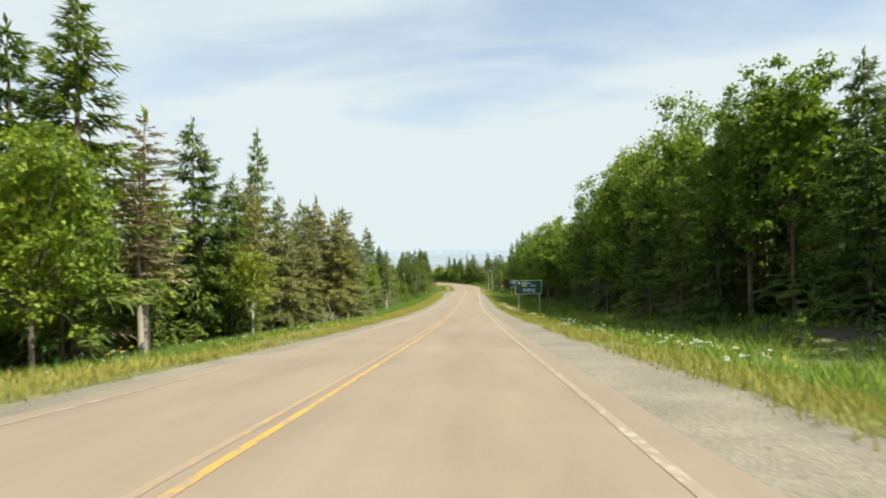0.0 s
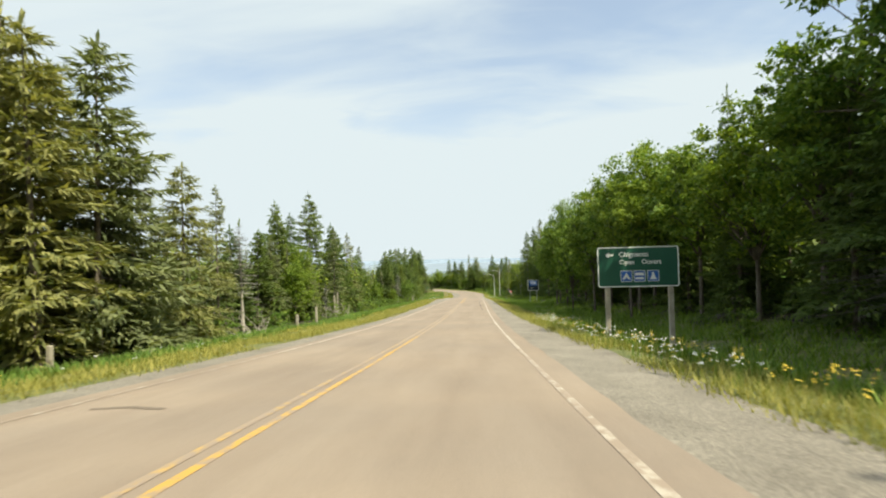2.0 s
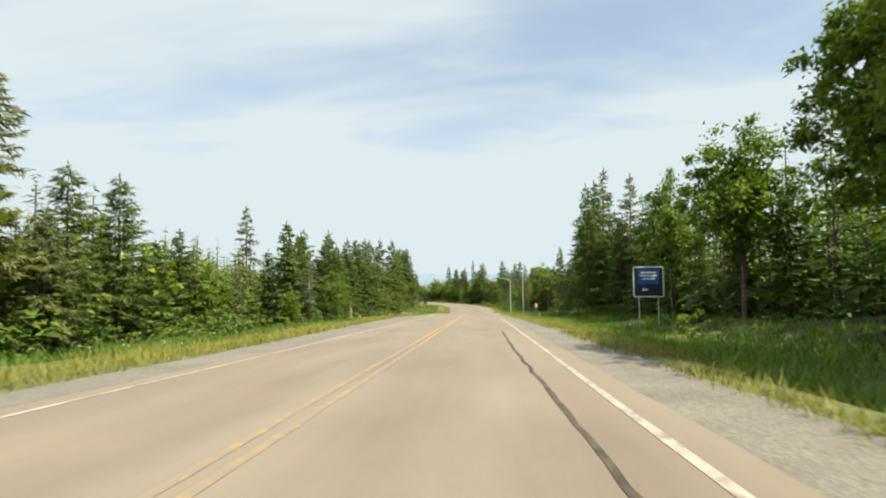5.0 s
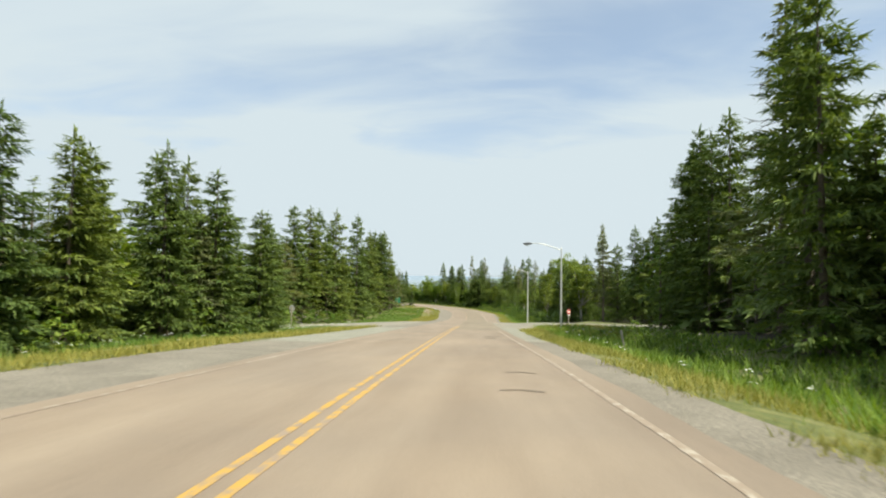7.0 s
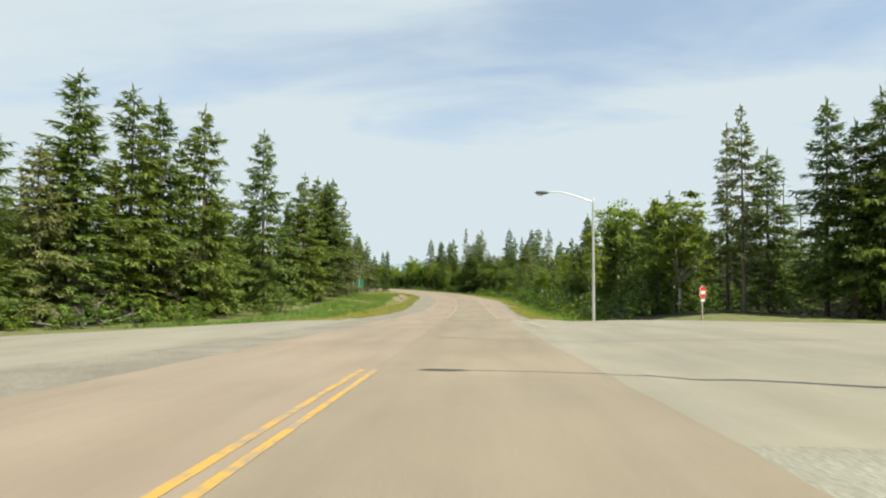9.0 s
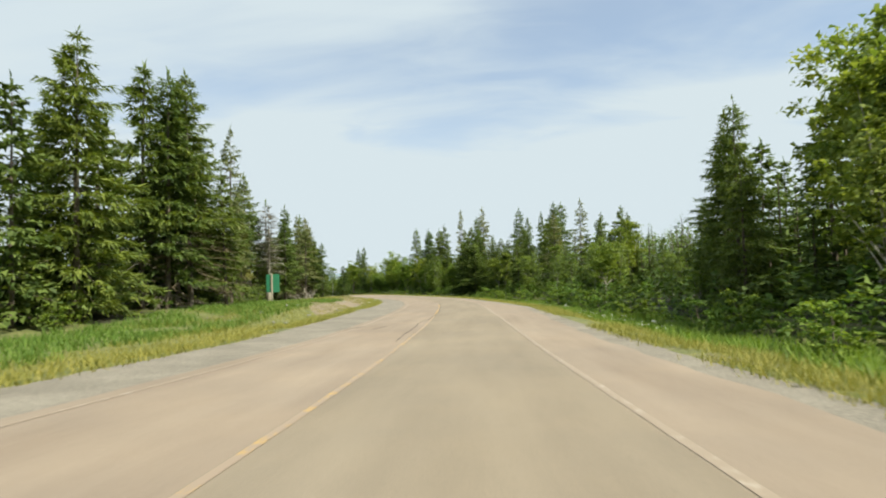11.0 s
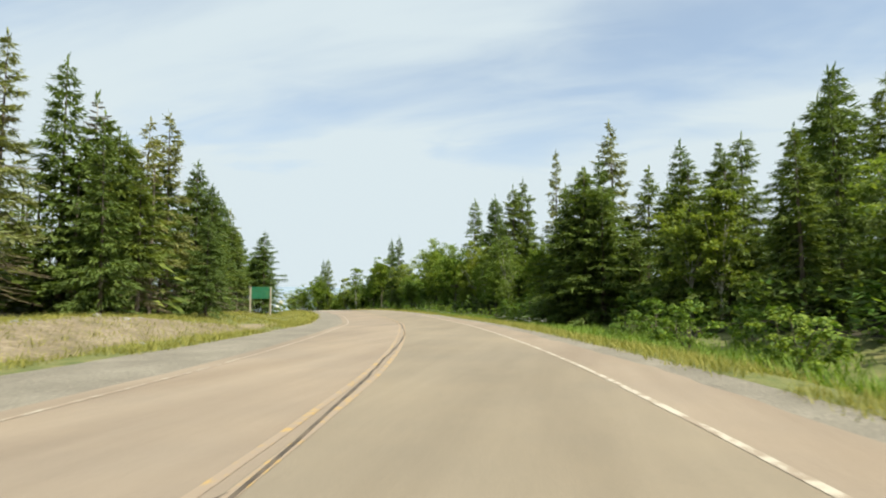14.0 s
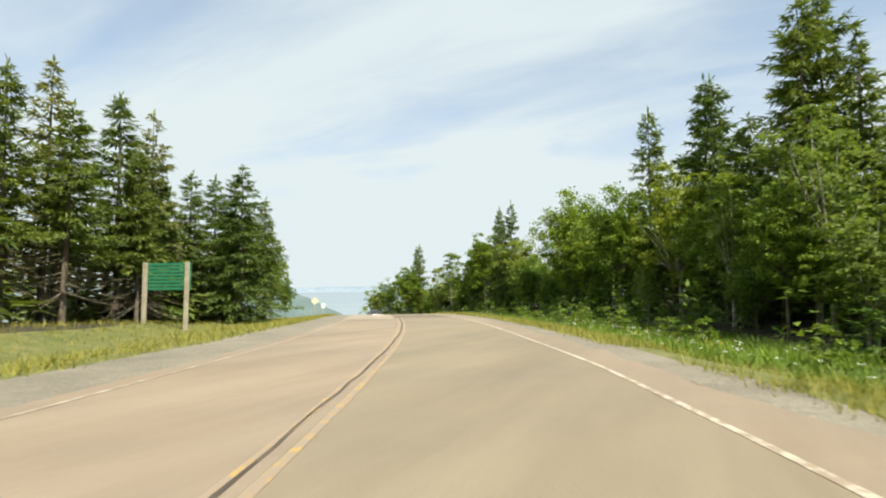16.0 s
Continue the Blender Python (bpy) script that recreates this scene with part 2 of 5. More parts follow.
def relief(s, d):
    """The ground's height over the road's level."""
    side = 1 - smooth(10, 22, abs(s - SIDE_S))
    r = d - edge_r(s) if d > 0 else edge_l(s) - d
    if r < 0:
        return -0.10
    bumps = 0.22 * noise.noise(Vector((s * 0.11, d * 0.16, 3.0))) + 0.08 * noise.noise(Vector((s * 0.6, d * 0.6, 7.0)))
    if d > 0:
        h = -0.65 * smooth(0.2, 4.0, r) + 1.1 * smooth(6, 14, r)
        cross = 0.25 * smooth(3, 9, d)
    else:
        h = -0.15 * smooth(0.2, 2, r) - 0.75 * smooth(2, 9, r) * (1 - smooth(225, 265, s))
        bank = smooth(262, 280, s) * (1 - smooth(360, 385, s))
        k = 3.4 * smooth(338, 356, s)
        h += bank * (0.75 * smooth(1.0 + k, 5.0 + k, r)) - 0.2 * smooth(338, 356, s) * smooth(1, 4, r)
        cross = -0.60 * smooth(8, 26, -d)
    h += bumps * smooth(0.0, 3.0, r)
    h += 0.075 * max(0.0, abs(d) - 24) * (1 - smooth(360, 400, s) * (d < 0))
    return h * (1 - side) + (cross - 0.06) * side


def ground(s, d):
    return at(s, d, relief(s, d))


def mesh_object(name, verts, faces, mats, parent=None, label="", smooth_shade=False, mat_index=None):
    me = bpy.data.meshes.new(name)
    me.from_pydata([tuple(v) for v in verts], [], faces)
    for m in mats if isinstance(mats, (list, tuple)) else [mats]:
        me.materials.append(m)
    if mat_index is not None:
        me.polygons.foreach_set("material_index", mat_index)
    if smooth_shade:
        me.polygons.foreach_set("use_smooth", [True] * len(me.polygons))
    me.update()
    ob = new(name, me)
    if parent is not None:
        ob.parent = parent
    if label:
        ob["label"] = label
    return ob


def part(name, bm, material, parent, label=""):
    me = bpy.data.meshes.new(name)
    bm.to_mesh(me)
    bm.free()
    me.materials.append(material)
    ob = new(name, me)
    if parent is not None:
        ob.parent = parent
    if label:
        ob["label"] = label
    return ob


def ribbon(name, s0, s1, columns, mat, step=2.0, up=0.0, thick=0.0):
    """A strip along the road. columns: functions of s, or numbers, from left to right."""
    n = max(2, int(abs(s1 - s0) / step) + 1)
    verts, faces, m = [], [], len(columns)
    for s in np.linspace(s0, s1, n):
        for c in columns:
            d = c(s) if callable(c) else c
            verts.append(at(s, d, up))
    for i in range(n - 1):
        for j in range(m - 1):
            a = i * m + j
            faces.append((a, a + 1, a + m + 1, a + m))
    if thick:
        k = len(verts)
        verts += [v - Vector((0, 0, thick)) for v in verts]
        for i in range(n - 1):
            a, b = i * m, i * m + m - 1
            faces.append((a + m, a, a + k, a + m + k)[::-1])
            faces.append((b, b + m, b + m + k, b + k)[::-1])
        for a0 in (0, (n - 1) * m):
            for j in range(m - 1):
                faces.append((a0 + j, a0 + j + 1, a0 + j + 1 + k, a0 + j + k))
    return mesh_object(name, verts, faces, mat)

# ---- ground, road ----


def ground_material():
    m, nt, b = base_mat("verge_soil_and_turf")
    v = coords(nt)
    broad, mid, tiny = noise_node(nt, 0.22, 5, 0.6, v), noise_node(nt, 1.7, 6, 0.65, v), noise_node(nt, 14, 4, 0.7, v)
    turf = ramp_node(nt, mid.outputs["Fac"], [(0.3, (0.075, 0.100, 0.028)), (0.5, (0.135, 0.150, 0.045)), (0.72, (0.235, 0.210, 0.085))])
    soil = ramp_node(nt, mid.outputs["Fac"], [(0.3, (0.09, 0.075, 0.05)), (0.7, (0.20, 0.165, 0.115))])
    where = ramp_node(nt, broad.outputs["Fac"], [(0.60, (0, 0, 0)), (0.72, (1, 1, 1))])
    c = mix_node(nt, where.outputs[0], turf.outputs[0], soil.outputs[0])
    g = ramp_node(nt, tiny.outputs["Fac"], [(0.3, (0.65,) * 3), (0.7, (1.3,) * 3)])
    nt.links.new(mix_node(nt, 1.0, c, g.outputs[0], "MULTIPLY"), b.inputs["Base Color"])
    b.inputs["Roughness"].default_value = 0.95
    add_bump(nt, b, tiny.outputs["Fac"], 0.8, 0.05)
    return m


def build_ground():
    ds = [-130, -95, -70, -52, -40, -32, -26, -22, -19, -16.5, -14.5, -13, -11.8, -10.8, -10, -9.2, -8.4, -7.6, -6.9, -6.5, -5.8,
          -2, 1.2, 2.6, 3.3, 3.7, 4.3, 5, 5.8, 6.6, 7.5, 8.5, 9.6, 11, 12.5, 14.5, 17, 20, 24, 30, 38, 50, 68, 95, 140]
    ss = np.arange(S_MIN, S_MAX, 2.0)
    verts = [ground(s, d) for s in ss for d in ds]
    m = len(ds)
    faces = [(i * m + j, i * m + j + 1, i * m + m + j + 1, i * m + m + j) for i in range(len(ss) - 1) for j in range(m - 1)]
    litter = surface("needle_litter", [(0.3, (0.022, 0.020, 0.012)), (0.7, (0.060, 0.052, 0.030))], 0.8, 12, 0.98, 0.8, grit=0.35)
    moss = surface("mossy_forest_floor", [(0.3, (0.022, 0.032, 0.014)), (0.7, (0.050, 0.064, 0.026))], 0.3, 6, 0.98, 0.6, grit=0.3)
    index = []
    for i in range(len(ss) - 1):
        for j in range(m - 1):
            s, d = ss[i] + 1.0, (ds[j] + ds[j + 1]) / 2 + 2.5 * noise.noise(Vector((ss[i] * 0.13, j * 0.1, 2.0)))
            west = -16.0 if s < 215 else -25 if s < 330 else -15.0
            near_side = abs(s - SIDE_S) < (13 if abs(d) > 26 else 22)
            index.append((2 if abs(d) > 40 else 1) if (d > 13.5 or d < west) and not near_side else 0)
    ob = mesh_object("ground", verts, faces, [ground_material(), litter, moss], smooth_shade=True, mat_index=index)
    tagged(ob, "grassy verge and mossy forest floor beside the road", "ground", kind="structure")
    lo = surface("distant_forest_floor", [(0.3, (0.03, 0.045, 0.02)), (0.7, (0.06, 0.08, 0.03))], 0.02, 0.3, 1.0, 0)
    # the wider land: it follows the road's fall, then drops to the shore
    xs = np.concatenate([np.linspace(-1500, -300, 9), np.linspace(-240, 240, 17), np.linspace(300, 1500, 9)])
    ys = np.concatenate([np.linspace(-1500, -200, 9), np.linspace(-140, 460, 21), np.linspace(520, 1500, 8)])
    verts = []
    for y in ys:
        z0 = float(np.interp(y, _pp[:, 1], _pp[:, 2]))
        for x in xs:
            hill = z0 + 3.5 * smooth(60, 150, abs(x)) - 6 * (1 - smooth(60, 150, abs(x)))
            down = max(smooth(330, 450, y), smooth(170, 900, abs(x)), smooth(100, 900, -y))
            verts.append((x, y, hill * (1 - down) - (61 + 16 * smooth(380, 460, y)) * down + 2 * noise.noise(Vector((x * 0.01, y * 0.01, 4.0)))))
    m = len(xs)
    faces = [(i * m + j, i * m + j + 1, i * m + m + j + 1, i * m + m + j) for i in range(len(ys) - 1) for j in range(m - 1)]
    land = mesh_object("ground_far", verts, faces, lo, smooth_shade=True)
    tagged(land, "low wooded land falling away to the shore", "ground", kind="structure")


build_ground()


def build_water():
    m, nt, b = base_mat("haze_tinted_sea")
    v = coords(nt)
    n = noise_node(nt, 0.004, 4, 0.5, v)
    # pale base colours carry the haze over the water
    c = ramp_node(nt, n.outputs["Fac"], [(0.35, (0.19, 0.24, 0.30)), (0.65, (0.24, 0.29, 0.35))])
    nt.links.new(c.outputs[0], b.inputs["Base Color"])
    b.inputs["Roughness"].default_value = 0.6
    add_bump(nt, b, noise_node(nt, 0.5, 3, 0.5, v).outputs["Fac"], 0.3, 0.3)
    bm = bmesh.new()
    bmesh.ops.create_circle(bm, cap_ends=True, segments=96, radius=4700)
    ob = part("water", bm, m, None)
    ob.location = (0, 200, -44)
    tagged(ob, "calm pale blue sea below a hazy horizon", "sea", kind="structure")
    # the far shore, a low line of hills; distance haze is painted in as blue
    hill = surface("haze_tinted_hills", [(0.3, (0.20, 0.26, 0.34)), (0.7, (0.24, 0.30, 0.38))], 0.002, 0.05, 1.0, 0)
    verts, faces = [], []
    for i in range(80):
        a = radians(-20 + i * 1.3)
        h = 34 + 14 * noise.noise(Vector((i * 0.11, 0, 5.5)))
        for r, z in ((4250, -44.5), (4330, -44 + h), (4420, -44.5)):
            verts.append((-math.sin(a) * r, 200 + math.cos(a) * r, z))
    for i in range(79):
        for j in range(2):
            q = i * 3 + j
            faces.append((q, q + 1, q + 4, q + 3))
    tagged(mesh_object("backdrop", verts, faces, hill, smooth_shade=True), "low hills along the far shore, coloured blue as by haze", "hills", kind="structure")
    # a wooded headland that slopes down to the water, its colour greyed for haze
    wooded = surface("haze_tinted_headland", [(0.3, (0.085, 0.125, 0.135)), (0.7, (0.125, 0.170, 0.175))], 0.06, 0.6, 1.0, 0)
    verts, faces = [], []
    for i in range(31):
        u = i / 30
        x, y = -372 + 69 * u, 694 + 54 * u
        for j in range(9):
            v = j / 8
            top = 43 * (1 - u) ** 0.95 * math.sin(math.pi * v) ** 0.6 + 1.2 * noise.noise(Vector((i * 0.5, j * 0.7, 3.0)))
            verts.append((x - 90 * (v - 0.5), y + 120 * (v - 0.5), -45 + top))
    for i in range(30):
        for j in range(8):
            q = i * 9 + j
            faces.append((q, q + 9, q + 10, q + 1))
    tagged(mesh_object("backdrop_headland", verts, faces, wooded, smooth_shade=True), "wooded headland sloping to the sea, coloured as if in haze", "hills", kind="structure")


build_water()


def wob(s, k, amp):
    return amp * noise.noise(Vector((s * 0.35, k * 9.1, 0.0))) + amp * 0.6 * noise.noise(Vector((s * 1.7, k * 5.3, 2.0)))


LEFT = -5.2


def centre(s):
    return float(np.interp(s, (0, 50, 78, 153, 190, 203, 230, 256, 276, 288, 312, 350), (-2.1, -2.08, -2.02, -1.93, -1.84, -1.85, -2.1, -2.3, -2.27, -2.17, -1.9, -1.9)))


def right(s):
    return float(np.interp(s, (0, 75, 142, 153, 186, 250, 264, 276, 283, 297, 312, 330, 338, 347, 352, 358), (1.47, 1.45, 1.62, 1.74, 1.67, 1.55, 1.63, 1.70, 1.80, 1.99, 2.05, 2.00, 1.87, 2.13, 2.25, 2.13)))


def build_road():
    """The asphalt; past the crossing the northbound lane is a newer, tanner course."""
    ss = np.arange(S_MIN, S_MAX, 1.0)
    rows, m = [], 6
    for s in ss:
        rows.append((-5.6 + wob(s, 1, 0.06), -4.0, centre(s) + 0.05, -0.5, right(s) + 0.07, right(s) + 0.5 + wob(s, 2, 0.08)))
    verts = [at(s, d) for s, row in zip(ss, rows) for d in row]
    k, n = len(verts), len(ss)
    verts += [v - Vector((0, 0, 0.12)) for v in verts]
    faces, index = [], []
    for i in range(n - 1):
        for j in range(m - 1):
            q = i * m + j
            faces.append((q, q + 1, q + m + 1, q + m))
            index.append(1 if (j in (2, 3) and ss[i] > 188) or (j == 4 and 188 < ss[i] < 232) else 0)
        q, r = i * m, i * m + m - 1
        faces += [(q, q + m, q + m + k, q + k), (r + m, r, r + k, r + m + k)]
        index += [0, 0]
    tagged(mesh_object("road", verts, faces, [ROAD, LANE], mat_index=index), "worn pinkish two-lane asphalt road with patched cracks", "road", kind="structure")


build_road()
for name, s0, s1, mat in (("shoulder_gravel_east", S_MIN, 172, GRAVEL), ("shoulder_gravel_apron", 172, 197, GRAVEL_PALE), ("shoulder_gravel_east_far", 226, S_MAX, GRAVEL)):
    tagged(ribbon(name, s0, s1, [lambda s: right(s) + 0.2, 2.5, lambda s: edge_r(s) + 0.1 + wob(s, 3, 0.22)], mat, 0.7, -0.010, 0.1),
           "grey gravel shoulder along the asphalt", "road shoulder", kind="structure")
tagged(ribbon("shoulder_paved_east", 229, S_MAX, [lambda s: right(s) + 0.35, lambda s: 0.5 * (right(s) + edge_r(s)), lambda s: edge_r(s) - 0.75 + wob(s, 31, 0.25)], ROAD, 0.7, -0.004, 0.05),
       "worn pinkish paved shoulder beside the edge line", "road shoulder", kind="structure")
for name, s0, s1, mat in (("shoulder_gravel_west", S_MIN, 168, GRAVEL), ("shoulder_gravel_apron_west", 168, 192, GRAVEL_PALE), ("shoulder_gravel_west_far", 192, S_MAX, GRAVEL)):
    tagged(ribbon(name, s0, s1, [lambda s: edge_l(s) + wob(s, 4, 0.2), -5.9, -5.4], mat, 0.7, -0.010, 0.1),
           "grey gravel shoulder along the asphalt", "road shoulder", kind="structure")


def line(name, s0, s1, dist, w, mat, label):
    tagged(ribbon(name, s0, s1, [lambda s: dist(s) - w / 2 + wob(s, w, 0.012), lambda s: dist(s) + w / 2 + wob(s, w + 4, 0.012)], mat, 0.5, 0.005), label, "road marking", kind="structure")


for a, b, one, two in ((S_MIN, 62, YELLOW_FAINT, YELLOW), (62, 120, YELLOW_FAINT, YELLOW_FAINT), (120, 201.5, YELLOW, YELLOW), (229, 273, YELLOW_FAINT, YELLOW_FAINT), (273, 279, YELLOW_FAINT, YELLOW), (279, 285, YELLOW_FAINT, YELLOW_FAINT), (285, 292, YELLOW_FAINT, YELLOW), (292, 300, YELLOW_FAINT, YELLOW_FAINT), (300, S_MAX, YELLOW_FAINT, YELLOW_FAINT)):
    if not 229 <= a < 300:
        line("centre_line", a, b, lambda s: centre(s) - 0.12, 0.10, one, "worn yellow half of a double centre line")
    line("centre_line", a, b, lambda s: centre(s) + 0.12, 0.10, two, "worn yellow half of a double centre line")
for a, b, white in ((S_MIN, 56, WHITE_FAINT), (56, 150, WHITE_LINE), (150, 188, WHITE_FAINT), (229, 272, WHITE_GHOST), (272, 300, WHITE_FAINT), (300, S_MAX, WHITE_LINE)):
    line("edge_line_east", a, b, right, 0.11, white, "worn white edge line on the asphalt")
    line("edge_line_west", a, b, lambda s: LEFT, 0.09, {56: WHITE_LINE, 229: WHITE_GHOST, 272: WHITE_GHOST}.get(a, WHITE_FAINT), "worn white edge line on the asphalt")

# ---- trees ----


def tube(verts, faces, a, b, ra, rb, n=6):
    a, b = Vector(a), Vector(b)
    q = (b - a).to_track_quat("Z", "Y")
    k = len(verts)
    for p, r in ((a, ra), (b, rb)):
        for i in range(n):
            t = 2 * math.pi * i / n
            verts.append(p + q @ Vector((math.cos(t) * r, math.sin(t) * r, 0)))
    for i in range(n):
        j = (i + 1) % n
        faces.append((k + i, k + j, k + n + j, k + n + i))


def leaf_quad(verts, faces, p, way, side, length, width):
    """A bent, pointed clump of needles or leaves."""
    k = len(verts)
    verts += [p, p + way * length * 0.45 + side * width, p + way * length, p + way * length * 0.45 - side * width]
    faces.append((k, k + 1, k + 2, k + 3))


def needle_spray(verts, faces, p, way, side, length, width):
    """One pointed spray of needles."""
    k = len(verts)
    verts += [p - side * width, p + side * width, p + way * length]
    faces.append((k, k + 1, k + 2))


def spruce(seed, high=12.0, wide=2.6, bare=0.12, gap=0.36, full=1.0, dead=0.0, mat=None, droop=0.25, rich=27):
    """A spruce or fir: a tapered trunk, whorls of drooping limbs, each a fan of needle clumps."""
    rng = random.Random(seed)
    root = new("spruce_tree")
    tv, tf = [], []
    lean = Vector((rng.uniform(-0.02, 0.02), rng.uniform(-0.02, 0.02), 0))
    r0 = 0.011 * high + 0.02
    for i in range(6):
        u0, u1 = i / 6, (i + 1) / 6
        tube(tv, tf, lean * high * u0 + Vector((0, 0, high * u0 - (0.3 if i == 0 else 0))), lean * high * u1 + Vector((0, 0, high * u1)), r0 * (1 - u0 * 0.95), r0 * (1 - u1 * 0.95), 7)
    cv, cf, dv, df = [], [], [], []
    z = bare * high * 0.35
    while z < high * 0.985:
        u = z / high
        span = wide * (1 - u) ** 0.76 * (0.78 + 0.22 * min(1.0, u / 0.18)) * (1 + 0.16 * math.sin(z * 1.9 + seed)) + 0.12
        for k in range(rng.choice((5, 6, 6, 7))):
            if rng.random() > full:
                continue
            ang, ln = rng.uniform(0, 2 * math.pi), span * rng.uniform(0.62, 1.12)
            out = Vector((math.cos(ang), math.sin(ang), 0))
            rise = (0.55 * (u - 0.45)) - droop * (1 - u) + rng.uniform(-0.12, 0.12)
            base = lean * z + Vector((0, 0, z + rng.uniform(-0.12, 0.12)))
            bare_limb = u < bare or rng.random() < dead
            tip = base + out * ln + Vector((0, 0, rise * ln))
            mid = base + out * ln * 0.5 + Vector((0, 0, rise * ln * 0.5 - 0.04 * ln))
            if ln > 0.7:
                if bare_limb:
                    tube(dv, df, base, mid, 0.030, 0.018, 3)
                    tube(dv, df, mid, tip, 0.018, 0.008, 3)
                elif k < 3:
                    tube(tv, tf, base, mid.lerp(tip, 0.4), 0.022, 0.008, 3)
            across = Vector((-out.y, out.x, 0))
            if bare_limb:
                for j in range(30 if dead > 0.5 else 11):
                    f = rng.uniform(0.15, 1.0)
                    way = (out * 0.6 + across * rng.choice((-1, 1)) * rng.uniform(0.4, 1) + Vector((0, 0, rng.uniform(-0.5, 0.3)))).normalized()
                    p = base.lerp(tip, f)
                    needle_spray(dv, df, p, way, way.cross(Vector((0, 0, 1))).normalized(), rng.uniform(0.25, 0.6) * min(1, ln), 0.032 if dead > 0.5 else 0.022)
                continue
            n = max(9, int(ln * rich))
            for j in range(n):
                f = 0.16 + 0.84 * ((j + rng.random()) / n) ** 0.85
                p = base.lerp(mid, f * 2) if f < 0.5 else mid.lerp(tip, f * 2 - 1)
                s = -1 if j % 2 else 1
                fan = 0.30 * ln * (1.05 - f) * rng.random()
                hang = j % 3 == 0
                p = p + across * s * fan + Vector((0, 0, rng.uniform(-0.06, 0.08)))
                way = (out * rng.uniform(0.35, 0.9) + across * s * rng.uniform(0.2, 0.9) * (1.2 - f) + Vector((0, 0, rng.uniform(-1.1, -0.3) if hang else rng.uniform(-0.35, 0.3)))).normalized()
                flat = way.cross(Vector((rng.uniform(-0.8, 0.8), rng.uniform(-0.8, 0.8), 1))).normalized()
                size = (0.26 + 0.16 * (1 - f)) * rng.uniform(0.7, 1.35) * (0.6 + 0.4 * min(1.0, ln))
                needle_spray(cv, cf, p, way, flat, size * 1.15, size * 4.6 / rich)
        z += gap * rng.uniform(0.75, 1.25) * (0.75 + 0.4 * (1 - u))
    for i in range(5):
        p = lean * high + Vector((0, 0, high * (0.97 + 0.012 * i)))
        a = rng.uniform(0, 6.3)
        leaf_quad(cv, cf, p - Vector((0, 0, 0.25)), Vector((math.cos(a) * 0.3, math.sin(a) * 0.3, 1)).normalized(), Vector((-math.sin(a), math.cos(a), 0)), 0.45, 0.06)
    mesh_object("trunk", tv, tf, BARK_DEAD if dead > 0.5 else BARK, root, smooth_shade=True)
    if cf:
        mesh_object("crown", cv, cf, mat or NEEDLE, root)
    if df:
        mesh_object("dead_brushwood", dv, df, LICHEN if dead > 0.5 else TWIG, root, "bare grey twigs")["kind"] = "stuff"
    root["high"] = high
    return root


def broadleaf(seed, high=11.0, wide=4.0, low=0.25, leaf=0.165, clumps=125, per=84, mat=None, bark=None, airy=0.0, name="maple_tree"):
    """A leafy tree: a forking trunk and a crown of leaf clumps with gaps between them."""
    rng = random.Random(seed)
    root = new(name)
    tv, tf, cv, cf = [], [], [], []
    fork = high * (low + 0.12)
    r0 = 0.012 * high + 0.02
    tube(tv, tf, (0, 0, -0.3), (rng.uniform(-0.1, 0.1), rng.uniform(-0.1, 0.1), fork), r0, r0 * 0.72, 8)
    mid = Vector((0, 0, high * (low + (1 - low) * 0.5)))
    half = high * (1 - low) * 0.5
    for k in range(clumps):
        while True:
            v = Vector((rng.uniform(-1, 1), rng.uniform(-1, 1), rng.uniform(-1, 1)))
            if 0.25 < v.length < 1:
                break
        if v.length < 0.6 and rng.random() < 0.6:
            v = v.normalized() * rng.uniform(0.7, 0.98)
        lump = 1 + 0.30 * noise.noise(v * 1.7 + Vector((seed * 3.7, 0, 0)))
        c = mid + Vector((v.x * wide * lump * (1 - 0.25 * max(0, v.z)), v.y * wide * lump * (1 - 0.25 * max(0, v.z)), v.z * half * lump))
        if k % 4 == 0:
            a = Vector((0, 0, fork * rng.uniform(0.75, 1.1)))
            b = a.lerp(c, 0.55) + Vector((0, 0, 0.35))
            tube(tv, tf, a, b, r0 * 0.38, r0 * 0.2, 5)
            tube(tv, tf, b, c, r0 * 0.2, r0 * 0.06, 4)
        rad = rng.uniform(0.5, 1.0) * wide * 0.25
        for j in range(int(per * rng.uniform(0.7, 1.3) * (1 - airy))):
            g = Vector((rng.gauss(0, 1), rng.gauss(0, 1), rng.gauss(0, 0.55))) * rad * 0.43
            way = Vector((rng.uniform(-1, 1), rng.uniform(-1, 1), rng.uniform(-0.9, 0.35))).normalized()
            side = way.cross(Vector((rng.uniform(-0.5, 0.5), rng.uniform(-0.5, 0.5), 1))).normalized()
            size = leaf * rng.uniform(0.7, 1.35)
            needle_spray(cv, cf, c + g, way, side, size * 1.3, size * 0.52)
    # coarse hidden leaves added inside the crown to block light and darken it
    for k in range(int(1500 * (1 - airy) ** 3) if high > 4 else 0):
        v = Vector((rng.gauss(0, 1), rng.gauss(0, 1), rng.gauss(0, 1))).normalized() * rng.uniform(0.1, 0.62)
        way = Vector((rng.uniform(-1, 1), rng.uniform(-1, 1), rng.uniform(-0.8, 0.3))).normalized()
        needle_spray(cv, cf, mid + Vector((v.x * wide, v.y * wide, v.z * half)), way, way.orthogonal(), wide * 0.10, wide * 0.045)
    mesh_object("trunk", tv, tf, bark or BARK, root, smooth_shade=True)
    mesh_object("crown", cv, cf, mat or LEAF, root)
    root["high"] = high
    return root


